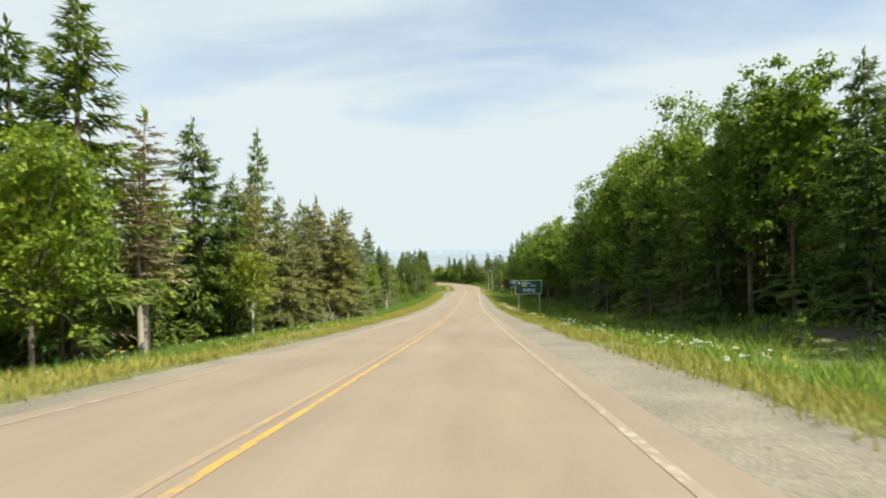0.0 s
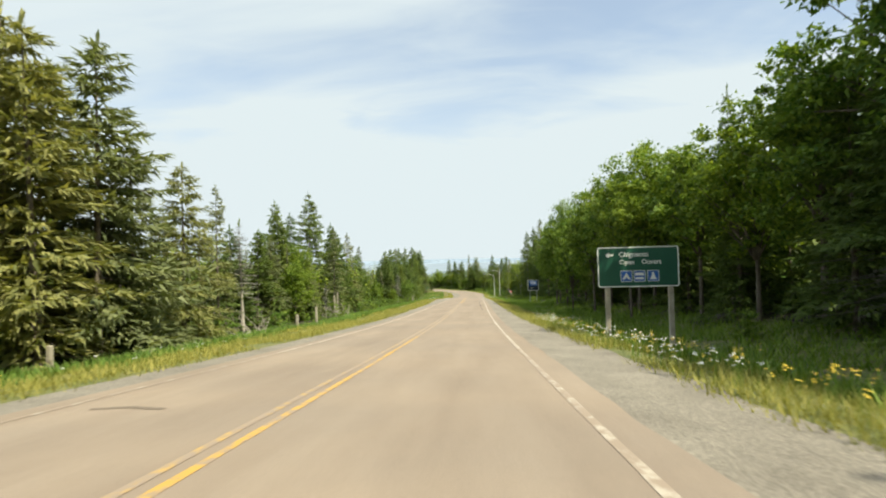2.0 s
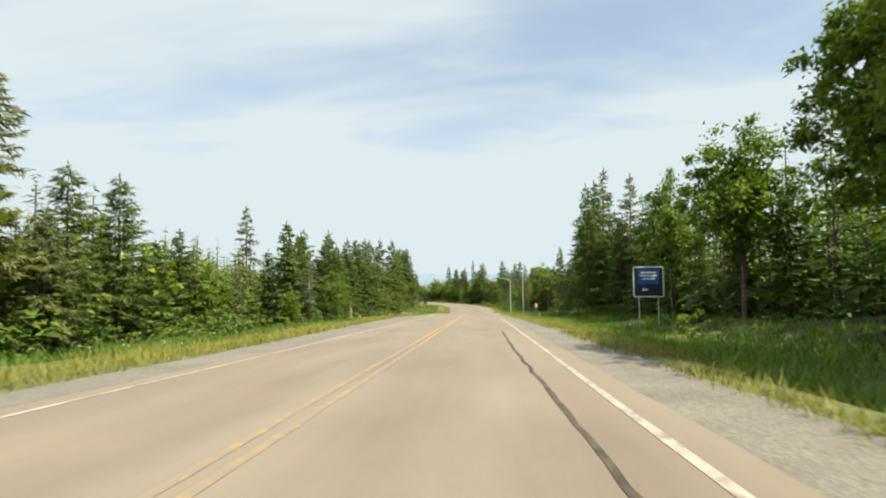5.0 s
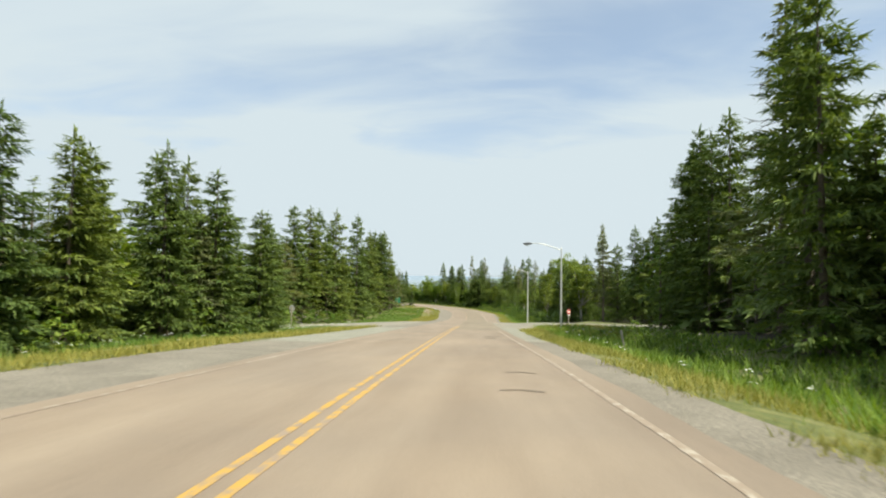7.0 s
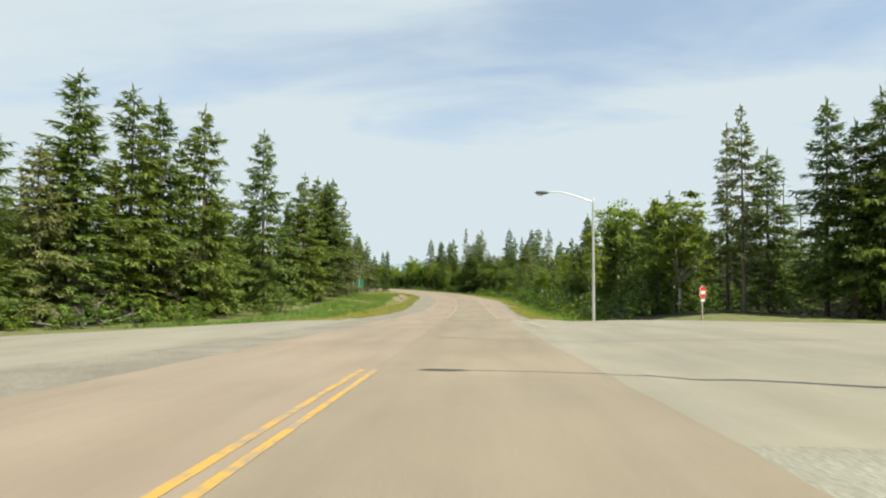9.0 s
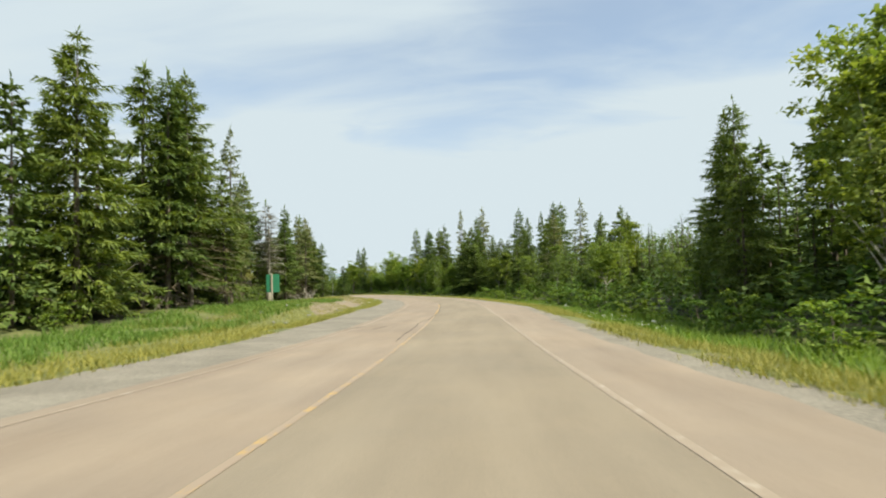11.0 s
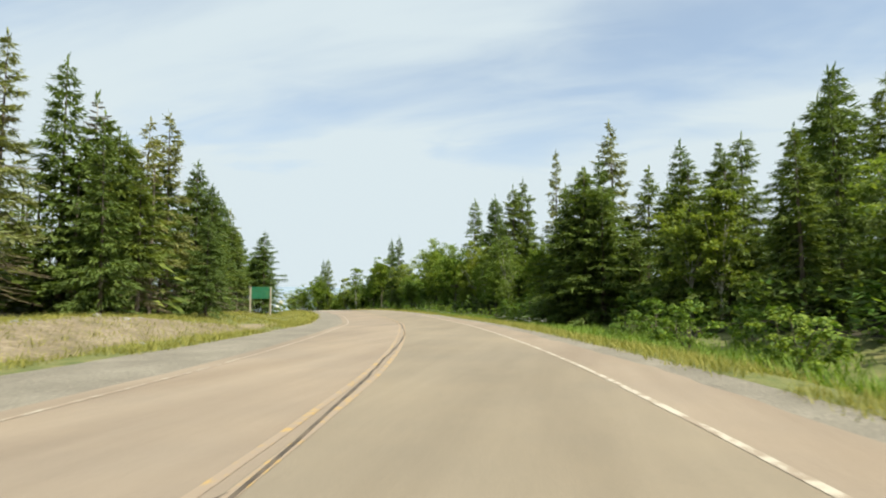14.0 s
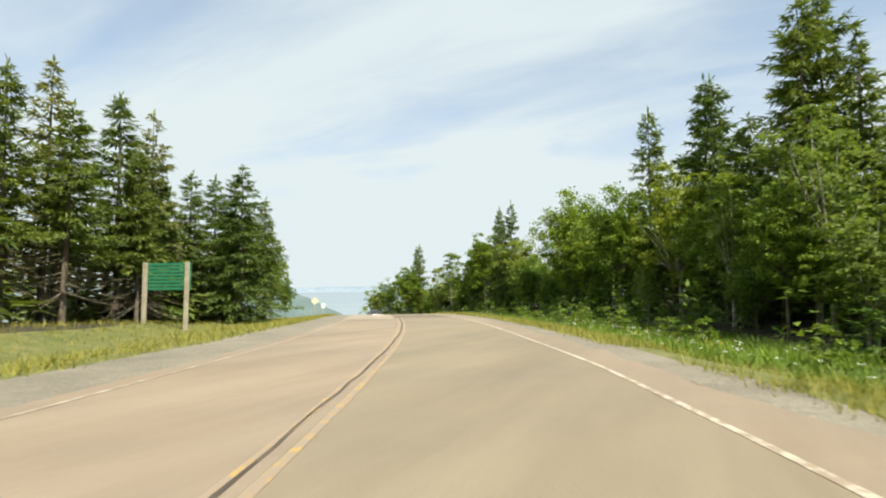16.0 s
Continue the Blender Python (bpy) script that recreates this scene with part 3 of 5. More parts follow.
def forest_mass(name, spans, seed, label):
    """The forest behind its edge, in one piece. spans: start, end, inner and outer d, count, lowest and highest top, share of leafy trees."""
    rng = random.Random(seed)
    verts, faces, index = [], [], []
    up = Vector((0, 0, 1))
    for s0, s1, d0, d1, n, lo, hi, leafy, *dense in spans:
        for i in range(n):
            s, d, high = s0 + (s1 - s0) * (i + rng.random()) / n, rng.uniform(d0, d1), rng.uniform(lo, hi)
            g = ground(s, d)
            f0 = len(faces)
            tube(verts, faces, g - up * 0.2, g + up * high * 0.9, 0.13, 0.03, 5)
            index += [0] * (len(faces) - f0)
            broad = rng.random() < leafy
            wide = high * (rng.uniform(0.26, 0.34) if broad else rng.uniform(0.18, 0.25))
            for k in range(2 * dense[0] if dense else 250 if broad else 150):
                a = rng.uniform(0, 6.28)
                out = Vector((math.cos(a), math.sin(a), 0))
                if broad:
                    v = Vector((rng.gauss(0, 1), rng.gauss(0, 1), rng.gauss(0, 1))).normalized() * rng.uniform(0.55, 1.0)
                    p = g + Vector((v.x * wide, v.y * wide, high * (0.58 + 0.42 * v.z)))
                    way = Vector((rng.uniform(-1, 1), rng.uniform(-1, 1), rng.uniform(-0.8, 0.4))).normalized()
                    length, w = (rng.uniform(0.42, 0.75), 0.21) if not dense else (0.95, 0.36)
                else:
                    u = rng.random() ** 1.25
                    p = g + out * wide * (1 - u) * rng.uniform(0.25, 0.9) + up * high * (0.05 + 0.94 * u)
                    way = (out + Vector((rng.uniform(-0.6, 0.6), rng.uniform(-0.6, 0.6), rng.uniform(-0.5, 0.1)))).normalized()
                    length, w = (rng.uniform(0.65, 1.25) * (1.25 - u), 0.34 * (1.2 - u)) if not dense else (1.15 * (1.2 - u), 0.45 * (1.2 - u))
                needle_spray(verts, faces, p, way, way.cross(up + Vector((rng.uniform(-0.5, 0.5), 0, 0))).normalized(), length, w)
                index.append(2 if broad else 1)
    return tagged(mesh_object(name, verts, faces, [BARK, NEEDLE, LEAF], mat_index=index), label, "forest", kind="stuff")


def undergrowth(name, spans, seed, mats, label):
    """Young firs and brush that close the foot of the forest. spans: start, end, inner and outer d, clumps, height."""
    rng = random.Random(seed)
    verts, faces, index = [], [], []
    for s0, s1, d0, d1, n, high in spans:
        for i in range(n):
            s, d = rng.uniform(s0, s1), rng.uniform(d0, d1)
            g, h, m = ground(s, d), high * rng.uniform(0.4, 1.1), rng.randrange(len(mats))
            r = h * rng.uniform(0.3, 0.5)
            for k in range(34):
                u, a = rng.random(), rng.uniform(0, 6.28)
                out = Vector((math.cos(a), math.sin(a), 0))
                p = g + out * r * (1 - 0.8 * u) * rng.uniform(0.3, 1) + Vector((0, 0, h * u))
                way = (out + Vector((rng.uniform(-0.7, 0.7), rng.uniform(-0.7, 0.7), rng.uniform(-0.5, 0.5)))).normalized()
                needle_spray(verts, faces, p, way, way.cross(Vector((rng.uniform(-0.5, 0.5), 0, 1))).normalized(), rng.uniform(0.3, 0.55), 0.12)
                index.append(m)
    return tagged(mesh_object(name, verts, faces, mats, mat_index=index), label, "undergrowth", kind="stuff")

KINDS = {
    "spruce": [spruce(11 + i, 12.0, w, b, full=f) for i, (w, b, f) in enumerate(((2.8, 0.06, 1.0), (3.2, 0.10, 0.95), (2.5, 0.13, 0.95), (3.0, 0.04, 1.0), (2.3, 0.16, 0.92), (3.5, 0.06, 1.0)))],
    "old": [spruce(31 + i, 13.0, w, 0.28, full=0.72, dead=0.22, mat=NEEDLE_PALE, rich=22) for i, w in enumerate((2.6, 3.0, 2.3))],
    "fill": [spruce(17 + i, 12.0, w, 0.06, gap=0.5, rich=10) for i, w in enumerate((2.9, 3.3, 2.6))],
    "tall": [spruce(36 + i, 12.5, w, b, full=0.96) for i, (w, b) in enumerate(((2.7, 0.30), (3.0, 0.36)))],
    "bare": [spruce(41 + i, 10.0, w, 0.95, full=0.8, dead=0.97) for i, w in enumerate((1.7, 1.4))],
    "pale": [spruce(51 + i, 11.0, w, 0.08, full=0.95, mat=NEEDLE_PALE) for i, w in enumerate((3.3, 2.9))],
    "maple": [broadleaf(61 + i, 11.0, w, lo) for i, (w, lo) in enumerate(((3.6, 0.22), (4.2, 0.26), (3.2, 0.30), (3.9, 0.18)))],
    "birch": [broadleaf(71 + i, 9.0, w, lo, 0.165, 56, 70, LEAF_PALE, BARK_BIRCH, 0.15, "birch_tree") for i, (w, lo) in enumerate(((2.4, 0.15), (2.8, 0.25), (2.0, 0.1)))],
    "thin": [broadleaf(81 + i, 11.0, w, 0.2, 0.12, 60, 70, LEAF_PALE, BARK_DEAD, 0.35, "birch_tree") for i, w in enumerate((2.6, 3.0))],
    "bush": [broadleaf(91 + i, 1.8, 1.15, 0.02, 0.095, 24, 40, LEAF if i else WEED, BARK, 0.0, "roadside_bush") for i in range(3)],
}
LABELS = {
    "spruce": ("dense dark green spruce tree at the forest edge", "tree", "spruces along the road"),
    "old": ("tall thin old spruce with bare grey lower limbs", "tree", "spruces along the road"),
    "fill": ("dense dark green spruce standing behind the forest edge", "tree", "spruces along the road"),
    "tall": ("dark green spruce with a bare trunk below its crown", "tree", "spruces along the road"),
    "bare": ("dead leafless grey spruce with brittle twigs", "tree", "dead trees along the road"),
    "pale": ("pale grey-green conifer with sunlight mixed into its needle colour", "tree", "spruces along the road"),
    "maple": ("leafy bright green broadleaf tree at the forest edge", "tree", "broadleaf trees along the road"),
    "birch": ("light green birch with pale forked trunk", "tree", "broadleaf trees along the road"),
    "thin": ("thin-leaved tall birch with bare pale branches", "tree", "broadleaf trees along the road"),
    "bush": ("low green bush on the grassy verge", "bush", "bushes on the verge"),
}
for kind, made in KINDS.items():
    for ob in made:
        tagged(ob, *LABELS[kind])
USED = set()
TREE_RNG = random.Random(5)


def plant(kind, s, d, high, broad=1.0, pick=None, sink=0.08):
    made = KINDS[kind]
    ob = made[pick % len(made)] if pick is not None else TREE_RNG.choice(made)
    k = high / ob["high"]
    g = ground(s, d)
    g.z -= sink
    m = Matrix.LocRotScale(g, Euler((0, 0, TREE_RNG.uniform(0, 6.28))), (k * broad, k * broad, k))
    if ob.name not in USED:
        USED.add(ob.name)
        ob.matrix_basis = m
        return ob
    c = copy_thing(ob, m)
    c.scale = (k * broad, k * broad, k)
    return c


FILL = {"verts": [], "faces": [], "index": []}


def fill_tree(s, d, high, broad):
    """A spruce behind the forest's edge, added to the joined fill."""
    ob = TREE_RNG.choice(KINDS["fill"])
    k = high / ob["high"]
    g = ground(s, d)
    a = TREE_RNG.uniform(0, 6.28)
    turn = np.array([[math.cos(a), math.sin(a), 0], [-math.sin(a), math.cos(a), 0], [0, 0, 1]]) * np.array([k * broad, k * broad, k])
    for child in ob.children:
        me = child.data
        co = np.empty(len(me.vertices) * 3)
        me.vertices.foreach_get("co", co)
        base = len(FILL["verts"])
        FILL["verts"].extend(map(tuple, co.reshape(-1, 3) @ turn + np.array([g.x, g.y, g.z - 0.08])))
        FILL["faces"].extend(tuple(i + base for i in f.vertices) for f in me.polygons)
        FILL["index"].extend([0 if child.name.startswith("trunk") else 1] * len(me.polygons))


def woods(s0, s1, d0, d1, n, mix, lo, hi):
    """Forest that fills in behind the edge."""
    for i in range(n):
        s = s0 + (s1 - s0) * (i + TREE_RNG.random()) / n
        d = TREE_RNG.uniform(d0, d1)
        kind, high, broad = TREE_RNG.choice(mix), TREE_RNG.uniform(lo, hi), TREE_RNG.uniform(0.9, 1.2)
        if kind == "fill":
            fill_tree(s, d, high, broad)
        else:
            plant(kind, s, d, high, broad)


FULL = {"spruce": 1.2, "tall": 1.25, "old": 1.15, "pale": 1.15, "maple": 0.88, "bare": 1.35}


def edge(kind, places):
    """Trees at the forest's edge: along, across, top over the road, breadth."""
    for s, d, top, *broad in places:
        plant(kind, s, d, max(1.2, top - relief(s, d)), (broad[0] if broad else 1.0) * FULL.get(kind, 1.0) * (1.0 if top < 13 else 0.86))


SP = ["fill"] * 5 + ["pale", "old"]
edge('maple', [(25.5, 15.0, 12.5), (28.5, 14.5, 12.5), (37.5, 15.0, 14.7), (45.7, 15.0, 14.4), (48.5, 15.0, 14.4), (50.7, 15.0, 14.8), (58.2, 15.0, 14.9)])
edge('old', [(43.7, 16.0, 13.3)])
edge('spruce', [(30.0, 13.6, 9.5), (36.2, 14.2, 10.5), (41.5, 13.4, 9.0), (47.0, 14.0, 11.5, 0.9), (54.4, 13.8, 10.0), (60.5, 13.4, 8.5), (70.6, 14.4, 8.6), (78.0, 14.6, 9.6), (88.0, 14.2, 9.2), (98.0, 13.6, 8.8)])
edge('tall', [(33.0, 12.8, 8.5), (39.0, 12.9, 10.0, 0.8), (51.0, 12.8, 9.5, 0.8), (57.5, 12.9, 8.8)])
edge('spruce', [(21.5, 15.5, 10.7, 0.8)])
edge('maple', [(63.1, 14.0, 11.7), (68.0, 14.0, 11.1), (74.6, 14.0, 11.2), (79.8, 11.3, 9.5, 0.85), (79.9, 14.0, 12.1), (82.9, 14.0, 12.4), (85.2, 13.5, 13.1), (89.6, 14.0, 11.9), (92.4, 11.5, 11.1, 0.85), (94.2, 13.5, 13.2), (100.9, 11.0, 9.6, 0.85), (108.7, 14.0, 12.4), (112.2, 12.3, 12.5, 0.85), (113.7, 14.0, 14.3), (117.6, 12.2, 11.6, 0.8)])
edge('old', [(104.4, 14.0, 13.8, 0.8), (106.0, 15.0, 13.8, 1.2)])
edge('spruce', [(72.6, 15.0, 13.1, 0.6), (109.7, 16.0, 15.2)])
edge('maple', [(120.6, 12.2, 11.7, 0.8), (134.9, 14.5, 11.6), (145.9, 14.5, 11.4, 0.8)])
edge('old', [(157.9, 15.0, 13.8, 1.2), (178.7, 17.0, 19.7, 1.1)])
edge('spruce', [(151.5, 15.5, 11.0), (155.0, 15.5, 10.5), (157.7, 14.0, 9.4), (161.9, 15.0, 8.7), (165.7, 15.5, 11.7, 1.1), (168.4, 15.0, 9.3), (168.5, 13.0, 15.3, 0.9), (173.3, 15.5, 16.8, 1.1)])
edge('old', [(232.5, 19.5, 15.6, 0.85), (236.8, 20.3, 15.5, 0.85)])
edge('spruce', [(186.0, 17.5, 16.0), (188.2, 17.5, 15.3), (191.7, 18.0, 16.6), (193.5, 18.0, 15.7), (197.5, 18.0, 11.8), (198.5, 23.0, 14.0), (199.0, 27.0, 15.0), (199.5, 31.0, 14.0), (199.0, 36.0, 15.0), (224.2, 31.0, 13.8), (225.2, 28.0, 14.2), (225.2, 30.0, 12.6), (226.2, 26.0, 15.5), (226.7, 25.0, 14.5), (227.7, 24.0, 12.8), (229.4, 23.3, 14.9), (233.9, 22.0, 12.7)])
edge('birch', [(244.1, 16.0, 7.0), (256.2, 14.0, 9.6), (259.9, 18.0, 14.1), (263.1, 19.0, 14.4), (272.5, 15.0, 3.3), (283.5, 18.0, 4.7), (285.8, 13.0, 6.1), (292.9, 17.0, 7.8, 0.9), (295.1, 16.0, 6.0), (296.8, 20.0, 9.1)])
edge('spruce', [(248.4, 20.0, 12.4), (265.3, 14.0, 8.6, 0.8), (271.5, 17.0, 13.2), (273.5, 17.5, 13.0), (276.0, 18.5, 12.1), (289.3, 25.0, 8.9, 0.8), (293.8, 27.0, 10.5, 0.8), (298.6, 21.0, 8.4)])
edge('birch', [(303.1, 17.0, 4.1), (313.6, 20.0, 6.5), (315.9, 14.0, 3.3), (358.4, 12.5, 4.3)])
edge('bush', [(306.9, 15.0, 2.5)])
edge('maple', [(346.8, 11.5, 6.7)])
edge('old', [(319.7, 20.0, 12.9, 1.2), (328.5, 29.2, 16.8), (349.6, 20.3, 18.7)])
edge('spruce', [(301.4, 22.0, 10.2), (313.9, 18.0, 7.4), (317.1, 30.0, 13.6), (317.9, 27.0, 12.0, 0.7), (322.7, 21.0, 12.1), (322.8, 30.0, 13.5), (325.4, 16.0, 9.0), (326.9, 22.0, 12.5, 0.7), (330.4, 20.0, 11.1), (330.9, 23.0, 14.8, 0.8), (331.4, 16.5, 9.9), (334.8, 16.5, 10.5), (335.4, 28.0, 17.4), (336.0, 16.0, 9.2), (336.7, 22.0, 13.0), (341.0, 33.8, 18.6), (340.3, 13.5, 9.8, 1.3), (340.9, 17.5, 11.7), (342.1, 13.0, 11.7, 1.35), (343.1, 12.0, 9.2, 1.2)])
edge('spruce', [(346.6, 29.0, 16.3), (348.3, 18.0, 14.4), (353.4, 19.0, 15.0), (356.4, 33.6, 19.8)])
edge('birch', [(363.3, 15.0, 9.4), (366.4, 13.5, 7.5), (373.5, 15.0, 9.9), (403.8, 14.5, 9.9), (428.4, 13.5, 11.5), (433.8, 13.5, 9.8), (452.9, 11.0, 10.5), (455.6, 9.0, 9.1)])
edge('maple', [(362.4, 13.0, 5.8), (380.1, 14.5, 9.5), (388.3, 14.5, 10.0), (392.4, 16.0, 11.9), (415.4, 14.0, 11.9), (419.8, 14.0, 9.8), (448.6, 13.0, 12.1)])
edge('old', [(365.0, 22.6, 20.4, 0.8)])
edge('spruce', [(360.5, 21.0, 15.0), (363.9, 18.0, 13.0), (365.6, 17.0, 15.7), (366.9, 18.9, 16.9), (371.1, 18.0, 11.7), (375.8, 19.0, 16.1), (378.1, 20.0, 17.1), (386.9, 20.7, 18.3), (415.1, 18.0, 16.2, 0.8), (417.4, 17.0, 15.9, 0.8), (448.6, 16.0, 16.5)])
edge('thin', [(361.4, 14.0, 8.5)])
edge('bare', [(23.3, -14.8, 10.4, 1.25), (24.6, -15.4, 8.8, 1.2), (22.6, -14.4, 7.6, 1.1), (57.9, -17.0, 13.1)])
edge('maple', [(14.0, -12.0, 6.8, 0.9), (16.6, -13.2, 7.0, 0.72)])
edge('old', [(40.9, -17.0, 11.1, 0.9), (43.4, -17.5, 11.4, 0.8), (49.2, -16.5, 9.6, 0.8)])
edge('pale', [(46.2, -16.5, 11.0, 0.7), (50.4, -18.0, 9.2), (51.2, -16.0, 11.3, 0.85), (58.7, -18.0, 12.2, 0.8), (58.7, -14.5, 11.4)])
edge('spruce', [(18.2, -14.0, 12.7, 1.1), (19.2, -17.0, 12.2, 1.1), (35.5, -18.9, 14.2, 1.1), (37.0, -17.0, 9.8), (50.2, -20.4, 18.0, 0.8), (44.8, -20.2, 12.7, 0.9)])
edge('birch', [(34.0, -14.2, 5.7, 0.95)])
edge('bare', [(82.6, -18.0, 7.9), (104.1, -17.5, 3.2)])
edge('old', [(107.3, -17.3, 10.2, 0.9)])
edge('spruce', [(190.6, -24.4, 13.8), (406.4, 12.6, 12.7, 0.6), (459.5, 20.4, 18.1, 0.7), (367.8, 28.8, 19.0)])
edge('maple', [(94.8, -18.0, 5.4), (98.9, -19.0, 7.7, 0.8)])
edge('old', [(76.6, -17.0, 9.4, 0.8)])
edge('pale', [(60.7, -17.5, 13.1, 0.8), (62.3, -15.0, 12.4), (63.9, -18.0, 12.4), (64.6, -15.0, 8.6), (69.6, -15.5, 9.1), (91.1, -19.0, 7.5, 0.8)])
edge('spruce', [(83.9, -19.5, 7.7), (98.2, -21.1, 11.4, 0.8), (100.3, -22.0, 12.4, 0.8), (109.2, -23.4, 12.3), (113.1, -22.1, 15.7, 0.9), (115.8, -20.0, 11.7, 0.8), (117.7, -19.5, 10.2)])
edge('tall', [(87.8, -19.0, 7.8), (91.4, -20.0, 8.1)])
edge('bare', [(153.9, -16.0, 5.9), (156.7, -20.0, 6.7)])
edge('birch', [(149.4, -11.5, 1.9)])
edge('maple', [(138.7, -18.0, 4.2), (150.2, -16.5, 2.6), (154.2, -14.0, 4.3)])
edge('old', [(124.5, -20.0, 11.2), (163.0, -26.0, 12.5), (165.7, -20.0, 10.2)])
edge('spruce', [(121.1, -21.0, 11.8), (128.7, -20.0, 8.2), (132.5, -20.0, 8.5), (138.5, -20.0, 6.3), (156.9, -18.0, 7.9), (166.4, -18.0, 8.7), (167.7, -22.0, 9.9), (169.4, -17.5, 8.8), (171.0, -18.0, 8.7), (177.2, -18.0, 10.7, 0.9)])
edge('pale', [(181.0, -18.0, 7.1), (225.9, -29.0, 11.4)])
edge('spruce', [(182.2, -17.5, 10.5, 1.1), (182.5, -22.0, 11.7), (188.4, -17.0, 9.0, 1.2), (188.7, -20.0, 9.9), (191.7, -18.5, 6.4), (215.2, -31.0, 10.2), (217.4, -30.0, 10.0), (218.9, -29.0, 14.6), (220.4, -30.0, 11.5), (221.9, -29.5, 12.8), (233.9, -27.9, 18.4, 1.0)])
edge('tall', [(229.1, -28.9, 17.7, 1.1), (236.9, -27.0, 18.4, 0.9)])
edge('old', [(290.0, -22.0, 18.0, 0.8)])
edge('spruce', [(240.9, -25.3, 19.1), (251.6, -23.8, 20.2, 0.9), (285.7, -21.0, 12.5)])
edge('tall', [(278.8, -25.0, 20.1), (281.8, -22.5, 20.3)])
edge('spruce', [(271.4, -25.0, 19.1), (280.0, -23.5, 19.7), (283.7, -24.5, 19.9, 1.1), (287.2, -26.0, 19.5), (292.6, -26.2, 17.5), (296.5, -26.5, 14.0)])
edge('bare', [(305.8, -22.0, 12.5), (310.9, -23.0, 13.7, 1.2), (336.6, -20.0, 13.9)])
edge('old', [(307.9, -26.0, 14.9), (324.5, -19.1, 12.8), (328.4, -20.5, 14.0), (342.8, -19.2, 14.1), (346.8, -18.6, 15.7, 1.1)])
edge('spruce', [(316.3, -26.8, 18.3, 0.8), (317.0, -21.5, 13.9), (329.9, -16.5, 9.8, 0.8), (332.7, -20.0, 14.7, 0.9), (334.4, -13.0, 6.2), (351.2, -17.5, 13.2), (355.5, -18.4, 12.9), (359.2, -17.1, 12.0)])
edge('tall', [(301.9, -25.0, 13.3), (321.2, -22.0, 12.6), (325.9, -22.0, 12.1), (335.3, -17.0, 9.2)])
edge('maple', [(386.0, -14.2, 8.8, 0.8), (390.0, -13.4, 7.8, 0.8), (393.5, -12.8, 6.0, 0.75), (396.0, -11.8, 4.0, 0.7)])
edge('old', [(368.6, -18.5, 12.8), (376.9, -17.0, 13.0)])
edge('spruce', [(382.1, -13.0, 11.0), (386.9, -16.0, 11.3), (388.9, -12.5, 9.9, 0.9)])
edge('tall', [(366.8, -16.5, 9.9), (373.6, -17.5, 12.9), (381.6, -16.5, 10.3)])
woods(8, 62, -21, -18, 14, SP, 8.5, 11.5)
woods(40, 196, -20.5, -17.5, 26, SP, 4.5, 7.5)
woods(226, 290, -29.5, -25.5, 16, ["fill"], 11, 16)
woods(150, 186, -20, -17.5, 11, ["fill"], 8, 10.5)
woods(225, 236, 19, 42, 12, ["fill"], 9, 12)
woods(330, 384, -20, -16, 20, ["tall", "fill"], 8, 12)
woods(252, 285, 20, 34, 14, ["fill"], 9, 12)
woods(237, 262, 15.5, 24, 14, ["fill", "fill", "birch"], 8, 11)
woods(300, 330, -25, -20, 8, ["fill", "old"], 8, 12)
woods(262, 330, 18, 24, 12, ["fill", "fill", "birch"], 4, 6.5)
woods(-5, 150, 15, 17, 36, ["fill"], 5.5, 8.5)
# spruces added deeper in the east forest to shade its edge
woods(-8, 110, 18.5, 24, 40, ["fill"], 9, 11)
woods(345, 450, 14, 18, 24, ["maple", "birch", "maple"], 5, 7.5)
woods(348, 410, 12.5, 14, 12, ["birch", "maple"], 3, 4.5)
woods(290, 345, 14.5, 18, 12, ["fill", "fill", "birch"], 4, 8)
tagged(mesh_object("forest_fill", FILL["verts"], FILL["faces"], [BARK, NEEDLE], mat_index=FILL["index"]), "dense dark green spruces behind the forest edge", "forest", kind="stuff")
forest_mass("forest_west", [(-16, 60, -36, -17, 110, 7, 11, 0.15), (60, 196, -27, -19, 150, 5, 9, 0.12), (60, 196, -60, -26, 190, 7, 11, 0.12), (218, 330, -34, -27, 80, 7, 13, 0.05), (218, 330, -60, -33, 110, 9, 15, 0.05),
                            (-60, 192, -128, -58, 520, 8, 12, 0.12, 30), (-60, -12, -60, -14, 60, 8, 12, 0.2, 40), (186, 198, -120, -30, 50, 8, 12, 0.1, 50), (219, 232, -120, -34, 50, 9, 13, 0.05, 50), (232, 345, -125, -58, 330, 9, 13, 0.08, 30), (330, 400, -50, -17, 150, 8, 12, 0.0), (375, 400, -24, -14.5, 24, 6, 9, 0.0)], 101, "dense dark spruce forest behind the roadside trees")
forest_mass("forest_east", [(-16, 196, 15.5, 21, 130, 7, 11, 0.3), (-16, 196, 20, 27, 160, 8, 12, 0.15), (-16, 192, 26, 44, 130, 9, 12, 0.2), (226, 262, 25, 62, 50, 9, 13, 0.05), (-60, 192, 42, 135, 580, 8, 12, 0.35, 30), (-60, -12, 14, 44, 60, 8, 12, 0.4, 40), (186, 198, 30, 130, 50, 8, 12, 0.2, 50), (224, 234, 55, 130, 40, 9, 13, 0.1, 50), (234, 480, 46, 135, 640, 8, 12, 0.25, 30), (250, 345, 21, 52, 170, 6, 9.5, 0.02),
                            (262, 330, 17, 23, 30, 3.5, 6, 0.1), (345, 480, 16, 21, 90, 5, 8, 0.8), (345, 480, 19, 48, 170, 7, 11, 0.35)], 102, "dense mixed forest behind the roadside trees")
